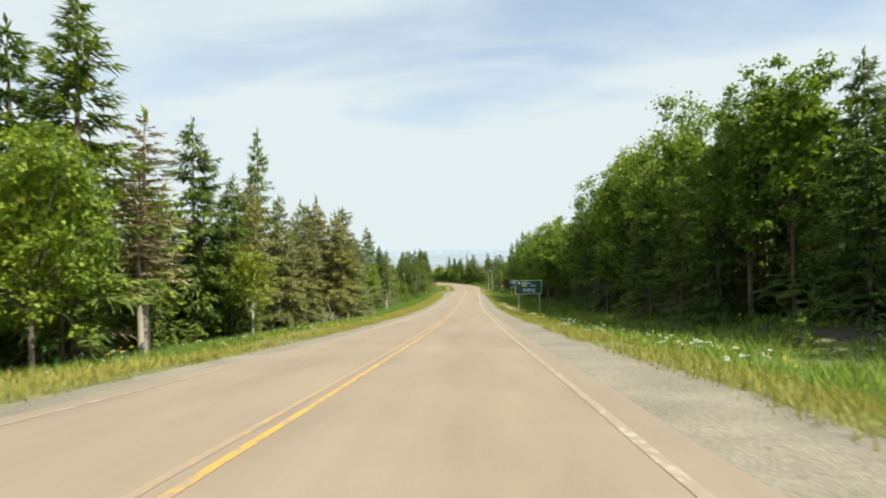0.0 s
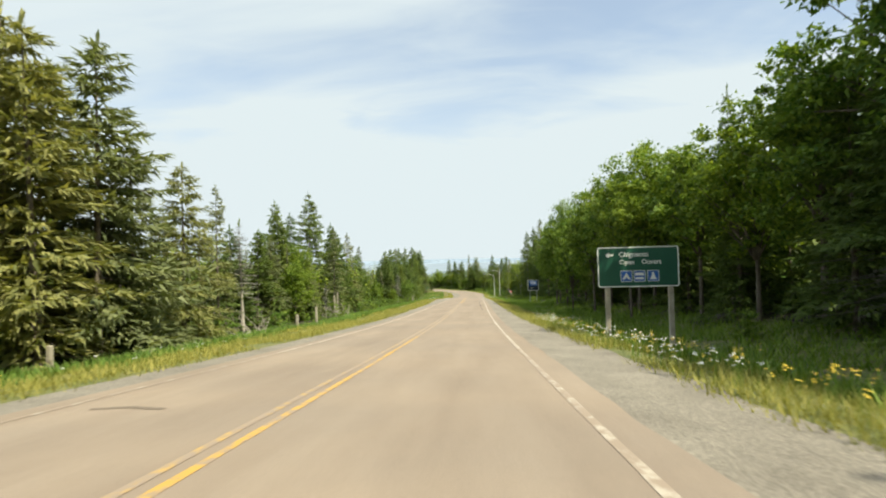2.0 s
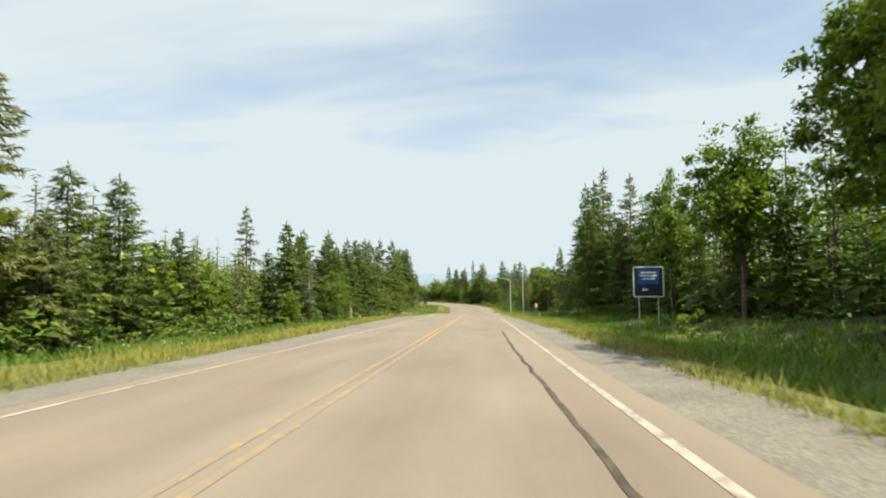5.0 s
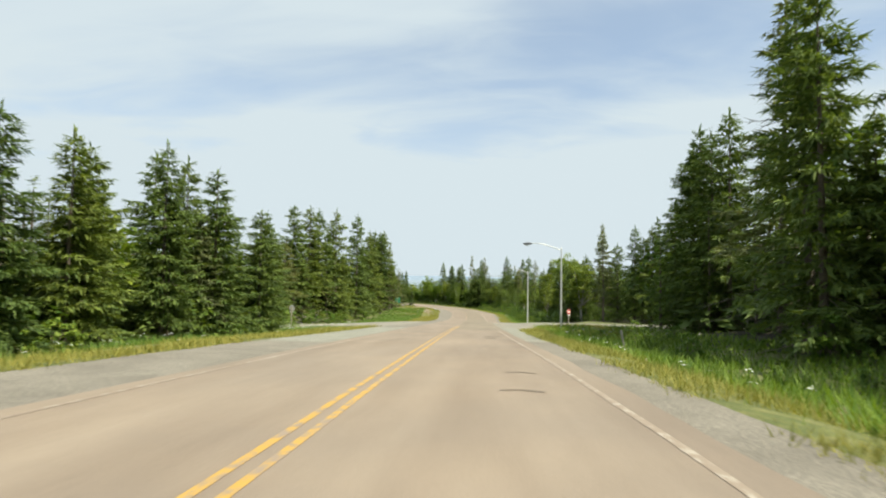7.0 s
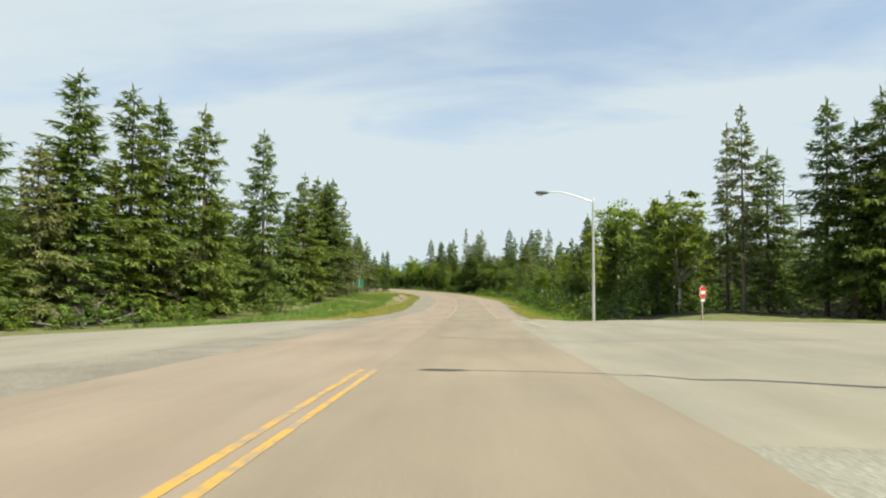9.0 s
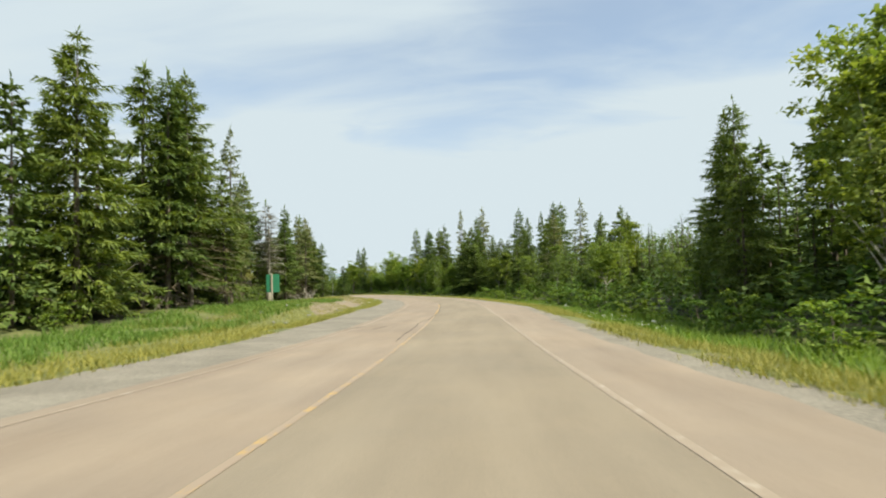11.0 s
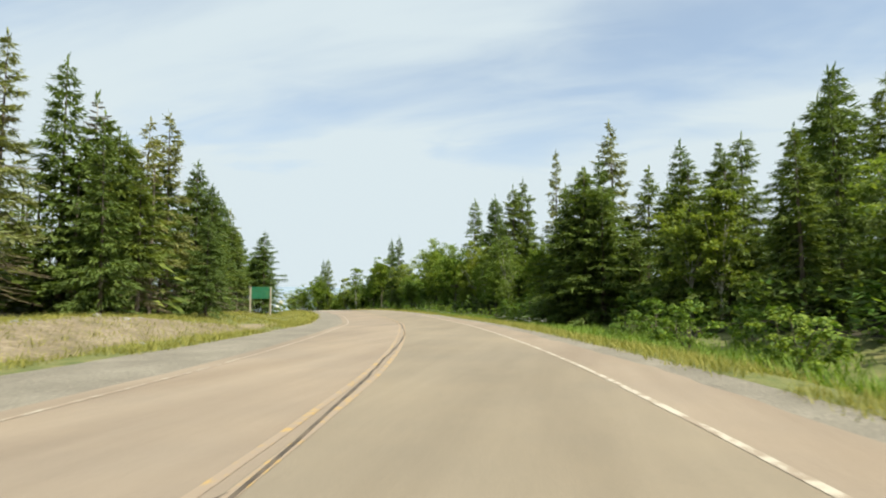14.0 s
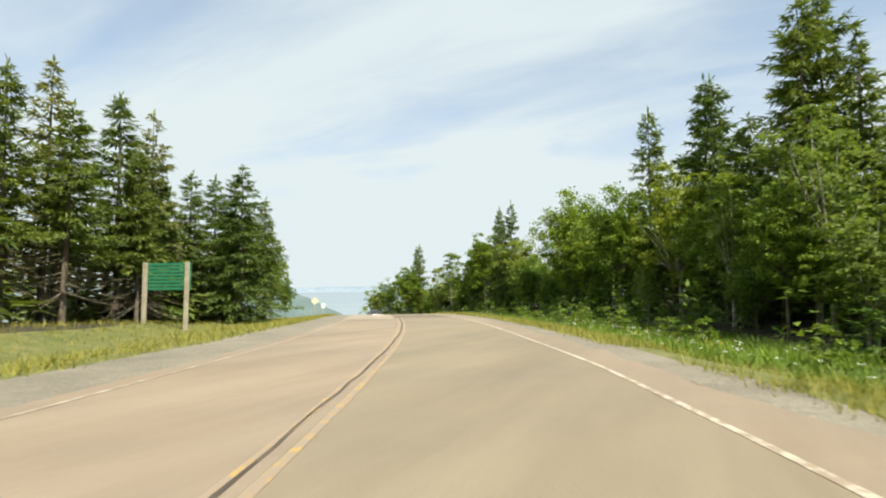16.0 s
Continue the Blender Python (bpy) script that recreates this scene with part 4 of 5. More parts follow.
undergrowth("undergrowth_west", [(-12, 196, -22, -16, 420, 2.6), (-12, 196, -34, -22, 300, 3.2), (218, 330, -36, -29, 200, 2.8), (330, 410, -30, -20, 130, 2.4)], 103, [NEEDLE, LEAF, WEED], "dark young firs and brush at the forest's foot")
undergrowth("undergrowth_east", [(-12, 196, 15, 22, 480, 3.0), (-12, 196, 20, 34, 560, 5.0), (226, 262, 22, 50, 150, 2.8), (236, 300, 11.5, 24, 420, 2.4), (300, 345, 13, 24, 260, 2.6), (345, 470, 10.5, 20, 560, 2.4)], 104, [NEEDLE, LEAF, WEED], "dark young firs and brush at the forest's foot")
for i in range(44):
    plant("bush", TREE_RNG.uniform(232, 420), TREE_RNG.uniform(9.5, 13.5), TREE_RNG.uniform(1.0, 2.2))
for i in range(40):
    plant("bush", TREE_RNG.uniform(344, 400), TREE_RNG.uniform(7.2, 10.5), TREE_RNG.uniform(0.7, 1.6))
for i in range(16):
    plant("bush", TREE_RNG.uniform(148, 186), TREE_RNG.uniform(8.0, 13.0), TREE_RNG.uniform(0.7, 1.5))
for i in range(22):
    plant("bush", TREE_RNG.uniform(250, 285), TREE_RNG.uniform(8.5, 13), TREE_RNG.uniform(0.9, 2.2))
for i in range(26):
    plant("bush", TREE_RNG.uniform(286, 335), TREE_RNG.uniform(8.5, 14), TREE_RNG.uniform(0.8, 2.4))
for i in range(16):
    plant("bush", TREE_RNG.uniform(0, 190), TREE_RNG.uniform(9.5, 13), TREE_RNG.uniform(0.8, 1.8))
for i in range(30):
    plant("bush", TREE_RNG.uniform(5, 190), TREE_RNG.uniform(-16, -12.5), TREE_RNG.uniform(0.8, 2.0))
for i in range(16):
    plant("bush", TREE_RNG.uniform(222, 300), TREE_RNG.uniform(-26, -20), TREE_RNG.uniform(0.9, 2.2))
for i in range(14):
    plant("bush", TREE_RNG.uniform(219, 236), TREE_RNG.uniform(-28, -22), TREE_RNG.uniform(1.2, 2.4))
for made in KINDS.values():
    for ob in made:
        if ob.name not in USED:
            for o in (*ob.children_recursive, ob):
                bpy.data.objects.remove(o)

# ---- side road, markings, cracks ----


def side_patch(name, d0, d1, near, far, mat, label):
    """The mouth of the side road; near and far give its edges along the main road as it goes away from it."""
    ds, us = d0 + (d1 - d0) * np.linspace(0, 1, 70) ** 1.7, (0.0, 0.012, 0.03, 0.05, 0.075, 0.1, 0.14, 0.2, 0.3, 0.4, 0.5, 0.6, 0.7, 0.8, 0.9, 0.988, 1.0)
    verts, faces = [], []
    for d in ds:
        a, b = near(d), far(d)
        for u in us:
            s = a + (b - a) * u
            verts.append(at(s, d, relief(s, d) + (-0.08 if u in (0.0, 1.0) else 0.085) + 0.01 * noise.noise(Vector((s, d, 0)))))
    m = len(us)
    for i in range(69):
        for j in range(m - 1):
            q = i * m + j
            faces.append((q, q + 1, q + m + 1, q + m))
    tagged(mesh_object(name, verts, faces, mat, smooth_shade=True), label, "road", kind="structure")


side_patch("side_road_east", 1.4, 132, lambda d: near_east(d) + wob(d, 5, 0.15),
           lambda d: float(np.interp(d, (2, 5, 8, 13, 22), (231, 226.5, 223.5, 221, 219.5))) + wob(d, 6, 0.15), SIDE_ROAD, "grey worn asphalt side road joining the highway")
side_patch("side_road_west", -5.0, -124, lambda d: float(np.interp(-d, (5.5, 8, 11, 16, 25), (186, 190.5, 194.5, 200, 203))) + wob(d, 7, 0.15),
           lambda d: float(np.interp(-d, (5.5, 8, 11, 13, 16, 20, 30), (232, 227, 222.5, 219.5, 216, 213.5, 212))) + wob(d, 8, 0.15), SIDE_ROAD, "grey worn asphalt side road joining the highway")


def trace(name, pts, w, mat, label, up=0.006, cat="road crack"):
    """A thin strip over the road through places given as along, across."""
    verts, faces = [], []
    p = [(np.interp(u, np.linspace(0, 1, len(pts)), [q[0] for q in pts]), np.interp(u, np.linspace(0, 1, len(pts)), [q[1] for q in pts])) for u in np.linspace(0, 1, 90)]
    for i, (s, d) in enumerate(p):
        s2, d2 = p[min(i + 1, 89)] if i < 89 else p[i]
        s1, d1 = p[max(i - 1, 0)]
        n = math.hypot(s2 - s1, d2 - d1) or 1
        ns, nd = -(d2 - d1) / n, (s2 - s1) / n
        k = wob(s * 3 + d * 5, w, 0.05)
        ww = w * (0.6 + 0.8 * abs(noise.noise(Vector((s * 1.3, d * 1.3, 4)))))
        for e in (-0.5, 0.5):
            a, b = s + ns * (e * ww + k), d + nd * (e * ww + k)
            h = relief(a, b) + 0.085 if b > 2.1 or b < -5.5 else 0.0
            verts.append(at(a, b, h + up))
    for i in range(89):
        faces.append((2 * i, 2 * i + 1, 2 * i + 3, 2 * i + 2))
    return tagged(mesh_object(name, verts, faces, mat), label, cat, kind="structure")


trace("centre_crack", [(254, -2.53), (260, -2.57), (264, -2.58), (267.5, -2.28), (277, -1.97), (281, -2.05), (288, -1.9), (299, -1.74), (312, -1.92), (315, -1.97), (324, -1.76)], 0.062, TAR, "dark tar-sealed crack beside the centre line")
trace("centre_crack", [(324, -1.76), (335, -1.9), (350, -2.0), (370, -1.85), (392, -2.0)], 0.062, TAR, "dark tar-sealed crack beside the centre line")
trace("centre_crack", [(300, -1.95), (303, -2.1), (306, -1.9)], 0.03, TAR, "thin dark crack beside the centre line")
trace("lane_crack", [(94, 1.0), (105, 0.92), (118, 0.8), (128, 0.85)], 0.10, TAR, "long dark tar-sealed crack in the lane")
trace("cross_crack", [(209.5, -2.2), (209.2, 0.5), (208.6, 4), (206.5, 9), (204.6, 14), (203.5, 20)], 0.05, TAR, "dark crack across the mouth of the side road")
trace("cross_crack", [(205, -4), (203.5, -7.5), (203, -11)], 0.03, TAR, "thin dark crack in the asphalt")
PATCH = asphalt("dark_worn_patch", (0.150, 0.120, 0.095), (0.195, 0.158, 0.125))
for s, d, a in ((84.3, 0.3, 0.4), (48.0, -4.2, 0.5), (156.0, 0.55, 0.35), (209.9, -0.7, 0.5), (356.0, 2.6, 0.4), (158.5, 0.75, 0.3)):
    trace("road_patch", [(s, d - a), (s + 0.12, d), (s - 0.06, d + a)], 0.18, PATCH, "small dark patch in the worn asphalt", 0.007, "road patch")
for a, b in (((260.0, -5.45), (262.2, -5.05)), ((260.1, -4.25), (262.0, -3.95))):
    trace("road_patch", [a, b], 0.24, PATCH, "dark worn smudge along the wheel track", 0.007, "road patch")
STAIN = asphalt("dark_road_stain", (0.185, 0.150, 0.118), (0.225, 0.182, 0.142))
for s0, s1, d0, d1 in ((173.8, 174.7, 0.35, 1.0), (175.6, 177.3, 0.45, 1.3)):
    tagged(ribbon("road_stain", s0, s1, [lambda s: d0 + wob(s * 4, 41, 0.22), 0.5 * (d0 + d1), lambda s: d1 + wob(s * 4, 42, 0.22)], STAIN, 0.08, 0.006), "soft dark stain on the worn asphalt", "road patch", kind="structure")
PALE_PATCH = asphalt("pale_new_asphalt", (0.30, 0.255, 0.205), (0.345, 0.295, 0.24))
tagged(ribbon("road_patch", 377, 392, [lambda s: -5.4 + wob(s, 21, 0.1), -3.5, lambda s: -2.2 + wob(s, 22, 0.1)], PALE_PATCH, 0.5, 0.006), "pale square repair patch in the asphalt", "road patch", kind="structure")
tagged(ribbon("road_patch", 379, 387, [lambda s: -2.15 + wob(s, 23, 0.1), -0.5, lambda s: 1.6 + wob(s, 24, 0.1)], PATCH, 0.5, 0.006), "dark square repair patch in the asphalt", "road patch", kind="structure")
trace("road_patch", [(228, 2.6), (224, 2.8), (218, 3.5)], 0.6, PALE_PATCH, "pale repair patch at the mouth of the side road", 0.012, "road patch")
trace("corner_line", [(199.4, -14.2), (197.2, -11.6), (195.6, -10.2), (194.3, -9.0), (193.0, -7.8), (191.4, -6.6)], 0.17, WHITE_LINE, "curved white line at the corner of the side road", 0.015, "road marking")


def bank_material():
    return surface("sandy_bank_soil", [(0.25, (0.10, 0.085, 0.045)), (0.5, (0.20, 0.158, 0.105)), (0.75, (0.28, 0.235, 0.17))], 0.9, 7, 0.95, 1.0, grit=0.35)


def build_bank():
    verts, faces = [], []
    ss, us = np.arange(276, 338, 1.0), np.linspace(0, 1, 10)
    for s in ss:
        wide = 5.2 * smooth(275, 290, s) * (1 - smooth(318, 338, s)) + 0.4
        for u in us:
            d = edge_l(s) - 1.6 - u * wide + wob(s, 11, 0.4)
            verts.append(at(s, d, relief(s, d) + 0.05 - 0.1 * (u in (0, 1)) + 0.05 * noise.noise(Vector((s * 1.1, d * 1.4, 1)))))
    for i in range(len(ss) - 1):
        for j in range(9):
            q = i * 10 + j
            faces.append((q, q + 1, q + 11, q + 10))
    tagged(mesh_object("ground_bank", verts, faces, bank_material(), smooth_shade=True), "bare sandy cut bank above the gravel shoulder", "ground", kind="structure")


build_bank()

# ---- verge plants ----


def tufts(name, spans, count, mat, lo, hi, seed, blades=5, width=0.02, spread=0.12, label=""):
    """Grass or weeds in one object. spans: start, end, inner and outer distance from the gravel's edge, side."""
    rng = random.Random(seed)
    verts, faces = [], []
    total = sum((b - a) for a, b, *_ in spans)
    for a, b, r0, r1, side in spans:
        for i in range(int(count * (b - a) / total)):
            s = rng.uniform(a, b)
            r = r0 + (r1 - r0) * rng.random() ** 1.3
            d = edge_r(s) + r if side > 0 else edge_l(s) - r
            if noise.noise(Vector((s * 0.23, d * 0.3, seed))) < -0.28 or (side > 0 and near_east(d) - 0.2 < s < 222):
                continue
            g = at(s, d, relief(s, d) - 0.03)
            for k in range(blades):
                h = rng.uniform(lo, hi)
                p = g + Vector((rng.gauss(0, spread), rng.gauss(0, spread), 0))
                a2 = rng.uniform(0, 6.28)
                bend = Vector((math.cos(a2), math.sin(a2), 0)) * h * rng.uniform(0.3, 1.2)
                w = Vector((-math.sin(a2), math.cos(a2), 0)) * width * rng.uniform(0.7, 1.4)
                q = len(verts)
                verts += [p - w, p + w, p + bend + Vector((0, 0, h))]
                faces.append((q, q + 1, q + 2))
    return tagged(mesh_object(name, verts, faces, mat), label, "grass", kind="stuff")


R_SPANS = [(-6, 204, 0.0, 3.2, 1), (228, 430, 0.0, 3.0, 1)]
L_SPANS = [(-6, 192, 0.0, 3.6, -1), (222, 265, 0.0, 5.0, -1), (330, 420, 0.0, 9.0, -1)]
tufts("verge_grass", R_SPANS, 44000, GRASS_BLADE, 0.07, 0.31, 3, 5, 0.010, 0.16, "yellow-green uncut grass along the gravel shoulder")
tufts("verge_grass", L_SPANS, 34000, GRASS_BLADE, 0.06, 0.30, 4, 5, 0.010, 0.16, "yellow-green uncut grass along the gravel shoulder")
tufts("corner_grass", [(186, 204, 1.0, 9.0, 1)], 4500, GRASS_BLADE, 0.08, 0.42, 8, 6, 0.010, 0.2, "tall uncut grass at the corner of the side road")
tufts("ditch_weeds", [(-6, 200, 2.0, 11, 1), (228, 430, 2.2, 8.0, 1)], 42000, WEED, 0.16, 0.58, 5, 4, 0.027, 0.24, "dark green ferns and weeds in the ditch")
tufts("edge_weeds", [(-6, 192, 3.0, 9.5, -1), (222, 300, 4.0, 13.0, -1)], 26000, WEED, 0.12, 0.45, 6, 5, 0.020, 0.2, "low green weeds below the trees")
tufts("bank_grass", [(264, 340, 0.0, 1.8, -1), (264, 345, 5.5, 11, -1), (262, 292, 1.6, 6.0, -1), (300, 340, 1.6, 6.0, -1)], 12000, GRASS_BLADE, 0.06, 0.30, 7, 6, 0.010, 0.14, "tufts of grass above and below the sandy bank")


def blooms(name, spots, mat, seed, size, flat, label):
    """Wild flowers: heads of small petals on thin stems, in drifts."""
    rng = random.Random(seed)
    verts, faces, index = [], [], []
    for s0, s1, r0, r1, side, n in spots:
        for i in range(n):
            s, r = rng.uniform(s0, s1), r0 + (r1 - r0) * 0.4 * rng.random() ** 1.5
            d = edge_r(s) + r if side > 0 else edge_l(s) - r
            g = at(s, d, relief(s, d))
            h = rng.uniform(0.25, 0.55)
            top = g + Vector((rng.uniform(-0.1, 0.1), rng.uniform(-0.1, 0.1), h))
            q = len(verts)
            verts += [g + Vector((-0.006, 0, 0)), g + Vector((0.006, 0, 0)), top]
            faces.append((q, q + 1, q + 2))
            index.append(1)
            for k in range(7):
                c = top + Vector((rng.gauss(0, size), rng.gauss(0, size), rng.gauss(0, size * flat)))
                a = rng.uniform(0, 6.28)
                u, v = Vector((math.cos(a), math.sin(a), rng.uniform(-0.3, 0.3))) * size * 0.6, Vector((-math.sin(a), math.cos(a), rng.uniform(-0.3, 0.3))) * size * 0.6
                q = len(verts)
                verts += [c - u, c - v, c + u, c + v]
                faces.append((q, q + 1, q + 2, q + 3))
                index.append(0)
    return tagged(mesh_object(name, verts, faces, [mat, WEED], mat_index=index), label, "flowers", kind="stuff")


PETAL_WHITE = surface("white_petals", [(0.3, (0.62, 0.62, 0.58)), (0.7, (0.78, 0.78, 0.75))], 5, 60, 0.8, 0)
PETAL_YELLOW = surface("goldenrod_heads", [(0.3, (0.50, 0.36, 0.03)), (0.7, (0.68, 0.50, 0.05))], 5, 60, 0.8, 0)
blooms("white_flowers", [(8, 20, 0.5, 2.2, 1, 40), (22, 25, 0.4, 2.5, 1, 28), (30, 38, 0.4, 2.6, 1, 18), (42, 46, 0.2, 2.2, 1, 34), (49, 60, 0.1, 2.4, 1, 100), (64, 72, 0.2, 2.8, 1, 90), (70, 85, 0.5, 3.0, 1, 20), (140, 172, 0.4, 2.0, 1, 40),
                         (255, 300, 1.5, 4.2, 1, 130), (330, 372, 1.0, 3.4, 1, 190), (375, 430, 0.8, 3, 1, 60), (5, 60, 0.5, 2.5, -1, 70), (140, 165, 0.5, 2.5, -1, 60), (174, 188, 0.6, 5.0, -1, 170), (95, 120, 0.6, 3, -1, 30), (290, 312, 0.4, 2.5, -1, 60)],
       PETAL_WHITE, 21, 0.028, 0.4, "white wild flowers in drifts on the verge")
blooms("yellow_flowers", [(6, 28, 0.5, 2.8, 1, 30), (28, 48, 0.3, 2.6, 1, 110), (48, 68, 0.3, 2.8, 1, 120), (60, 80, 0.5, 3.5, 1, 40), (10, 50, 0.5, 2.2, -1, 90), (60, 90, 0.5, 2.5, -1, 30), (340, 370, 0.8, 3, 1, 30)],
       PETAL_YELLOW, 22, 0.030, 1.2, "yellow goldenrod flowers on the verge")

# ---- signs, lamps, small things ----


def box_bm(x0, x1, y0, y1, z0, z1, bevel=0.0):
    bm = bmesh.new()
    bmesh.ops.create_cube(bm, size=1.0, matrix=Matrix.LocRotScale(((x0 + x1) / 2, (y0 + y1) / 2, (z0 + z1) / 2), None, (x1 - x0, y1 - y0, z1 - z0)))
    if bevel:
        bmesh.ops.bevel(bm, geom=bm.edges[:], offset=bevel, segments=2, affect="EDGES", profile=0.6)
    return bm


def round_plate(w, h, r, y0, y1, x=0.0, z=0.0, hole=0.0):
    """An upright plate with rounded corners, w wide and h high about x, z, from y0 to y1; hole: a frame of that width."""
    def ring(ww, hh, rr):
        out = []
        for cx, cz, a0 in ((ww / 2 - rr, hh / 2 - rr, 0), (-ww / 2 + rr, hh / 2 - rr, 90), (-ww / 2 + rr, -hh / 2 + rr, 180), (ww / 2 - rr, -hh / 2 + rr, 270)):
            for k in range(5):
                a = radians(a0 + k * 22.5)
                out.append((x + cx + math.cos(a) * rr, z + cz + math.sin(a) * rr))
        return out
    bm = bmesh.new()
    outer = ring(w, h, r)
    if not hole:
        f, g = [bm.verts.new((a, y0, b)) for a, b in outer], [bm.verts.new((a, y1, b)) for a, b in outer]
        bm.faces.new(f)
        bm.faces.new(g[::-1])
        for i in range(len(f)):
            j = (i + 1) % len(f)
            bm.faces.new((f[j], f[i], g[i], g[j]))
    else:
        inner = ring(w - 2 * hole, h - 2 * hole, max(0.005, r - hole))
        rows = [[bm.verts.new((a, y, b)) for a, b in loop] for loop, y in ((outer, y0), (inner, y0), (inner, y1), (outer, y1))]
        for p, q in ((0, 1), (1, 2), (2, 3), (3, 0)):
            for i in range(len(outer)):
                j = (i + 1) % len(outer)
                bm.faces.new((rows[p][i], rows[p][j], rows[q][j], rows[q][i]))
    bmesh.ops.recalc_face_normals(bm, faces=bm.faces)
    return bm


def poly_plate(pts, y0, y1):
    bm = bmesh.new()
    f, g = [bm.verts.new((a, y0, b)) for a, b in pts], [bm.verts.new((a, y1, b)) for a, b in pts]
    bm.faces.new(f)
    bm.faces.new(g[::-1])
    for i in range(len(f)):
        j = (i + 1) % len(f)
        bm.faces.new((f[j], f[i], g[i], g[j]))
    bmesh.ops.recalc_face_normals(bm, faces=bm.faces)
    return bm


def rod_bm(points, radii, n=10):
    verts, faces = [], []
    for a, b, ra, rb in zip(points, points[1:], radii, radii[1:]):
        tube(verts, faces, a, b, ra, rb, n)
    bm = bmesh.new()
    vs = [bm.verts.new(v) for v in verts]
    for f in faces:
        bm.faces.new([vs[i] for i in f])
    bmesh.ops.remove_doubles(bm, verts=bm.verts, dist=0.001)
    for f in bm.faces:
        f.smooth = True
    return bm


def words(text, size, x, z, y, material, parent, name="lettering"):
    cu = bpy.data.curves.new(name, "FONT")
    cu.body, cu.size, cu.extrude, cu.offset = text, size, 0.002, 0.006
    tmp = bpy.data.objects.new(name, cu)
    scene.collection.objects.link(tmp)
    me = bpy.data.meshes.new_from_object(tmp.evaluated_get(bpy.context.evaluated_depsgraph_get()))
    bpy.data.objects.remove(tmp)
    me.materials.clear()
    me.materials.append(material)
    ob = new(name, me)
    ob.parent = parent
    ob.matrix_basis = pose(x, y, z, 90, 0, 0)
    return ob


SIGN_GREEN = surface("sign_green_sheeting", [(0.3, (0.008, 0.065, 0.040)), (0.7, (0.014, 0.085, 0.052))], 1.5, 40, 0.45, 0.05, grit=0.08)
BOARD_GREEN = surface("painted_green_boards", [(0.3, (0.020, 0.150, 0.080)), (0.7, (0.035, 0.200, 0.110))], 2.0, 30, 0.6, 0.15, grit=0.15)
SIGN_WHITE = surface("sign_white_sheeting", [(0.3, (0.62, 0.64, 0.62)), (0.7, (0.74, 0.76, 0.74))], 2, 40, 0.5, 0.03, grit=0.05)
SIGN_BLUE = surface("sign_blue_sheeting", [(0.3, (0.020, 0.085, 0.33)), (0.7, (0.030, 0.115, 0.40))], 2, 40, 0.45, 0.03, grit=0.06)
SIGN_NAVY = surface("sign_dark_sheeting", [(0.3, (0.010, 0.018, 0.035)), (0.7, (0.018, 0.030, 0.055))], 2, 40, 0.5, 0.03, grit=0.06)
SIGN_RED = surface("sign_red_sheeting", [(0.3, (0.42, 0.025, 0.025)), (0.7, (0.52, 0.045, 0.040))], 2, 40, 0.45, 0.03, grit=0.06)
SIGN_YELLOW = surface("sign_yellow_sheeting", [(0.3, (0.50, 0.49, 0.38)), (0.7, (0.60, 0.59, 0.46))], 2, 40, 0.45, 0.03, grit=0.06)
POST_WOOD = surface("weathered_post_wood", [(0.3, (0.27, 0.24, 0.19)), (0.7, (0.43, 0.39, 0.32))], 3, 50, 0.9, 0.4)
ALU = surface("galvanised_metal", [(0.3, (0.55, 0.56, 0.56)), (0.7, (0.68, 0.69, 0.68))], 2, 60, 0.45, 0.05, metal=0.6, grit=0.08)
GREY_BACK = surface("bare_sign_back", [(0.3, (0.36, 0.37, 0.37)), (0.7, (0.46, 0.47, 0.46))], 2, 40, 0.5, 0.03, metal=0.4, grit=0.06)
LAMP_DARK = surface("dark_lamp_housing", [(0.3, (0.05, 0.055, 0.06)), (0.7, (0.09, 0.095, 0.10))], 4, 40, 0.5, 0.05)
LAMP_GLASS = surface("frosted_lamp_glass", [(0.3, (0.40, 0.41, 0.40)), (0.7, (0.5, 0.5, 0.5))], 4, 40, 0.25, 0)
ROCK = surface("grey_field_stone", [(0.3, (0.16, 0.155, 0.145)), (0.7, (0.36, 0.345, 0.32))], 2.2, 18, 0.95, 0.7)


def thing(name, s, d, up, turn, label, category, group=""):
    ob = new(name)
    p = at(s, d, up)
    ob.matrix_basis = pose(p.x, p.y, p.z, 0, 0, heading(s) + turn)
    return tagged(ob, label, category, group)


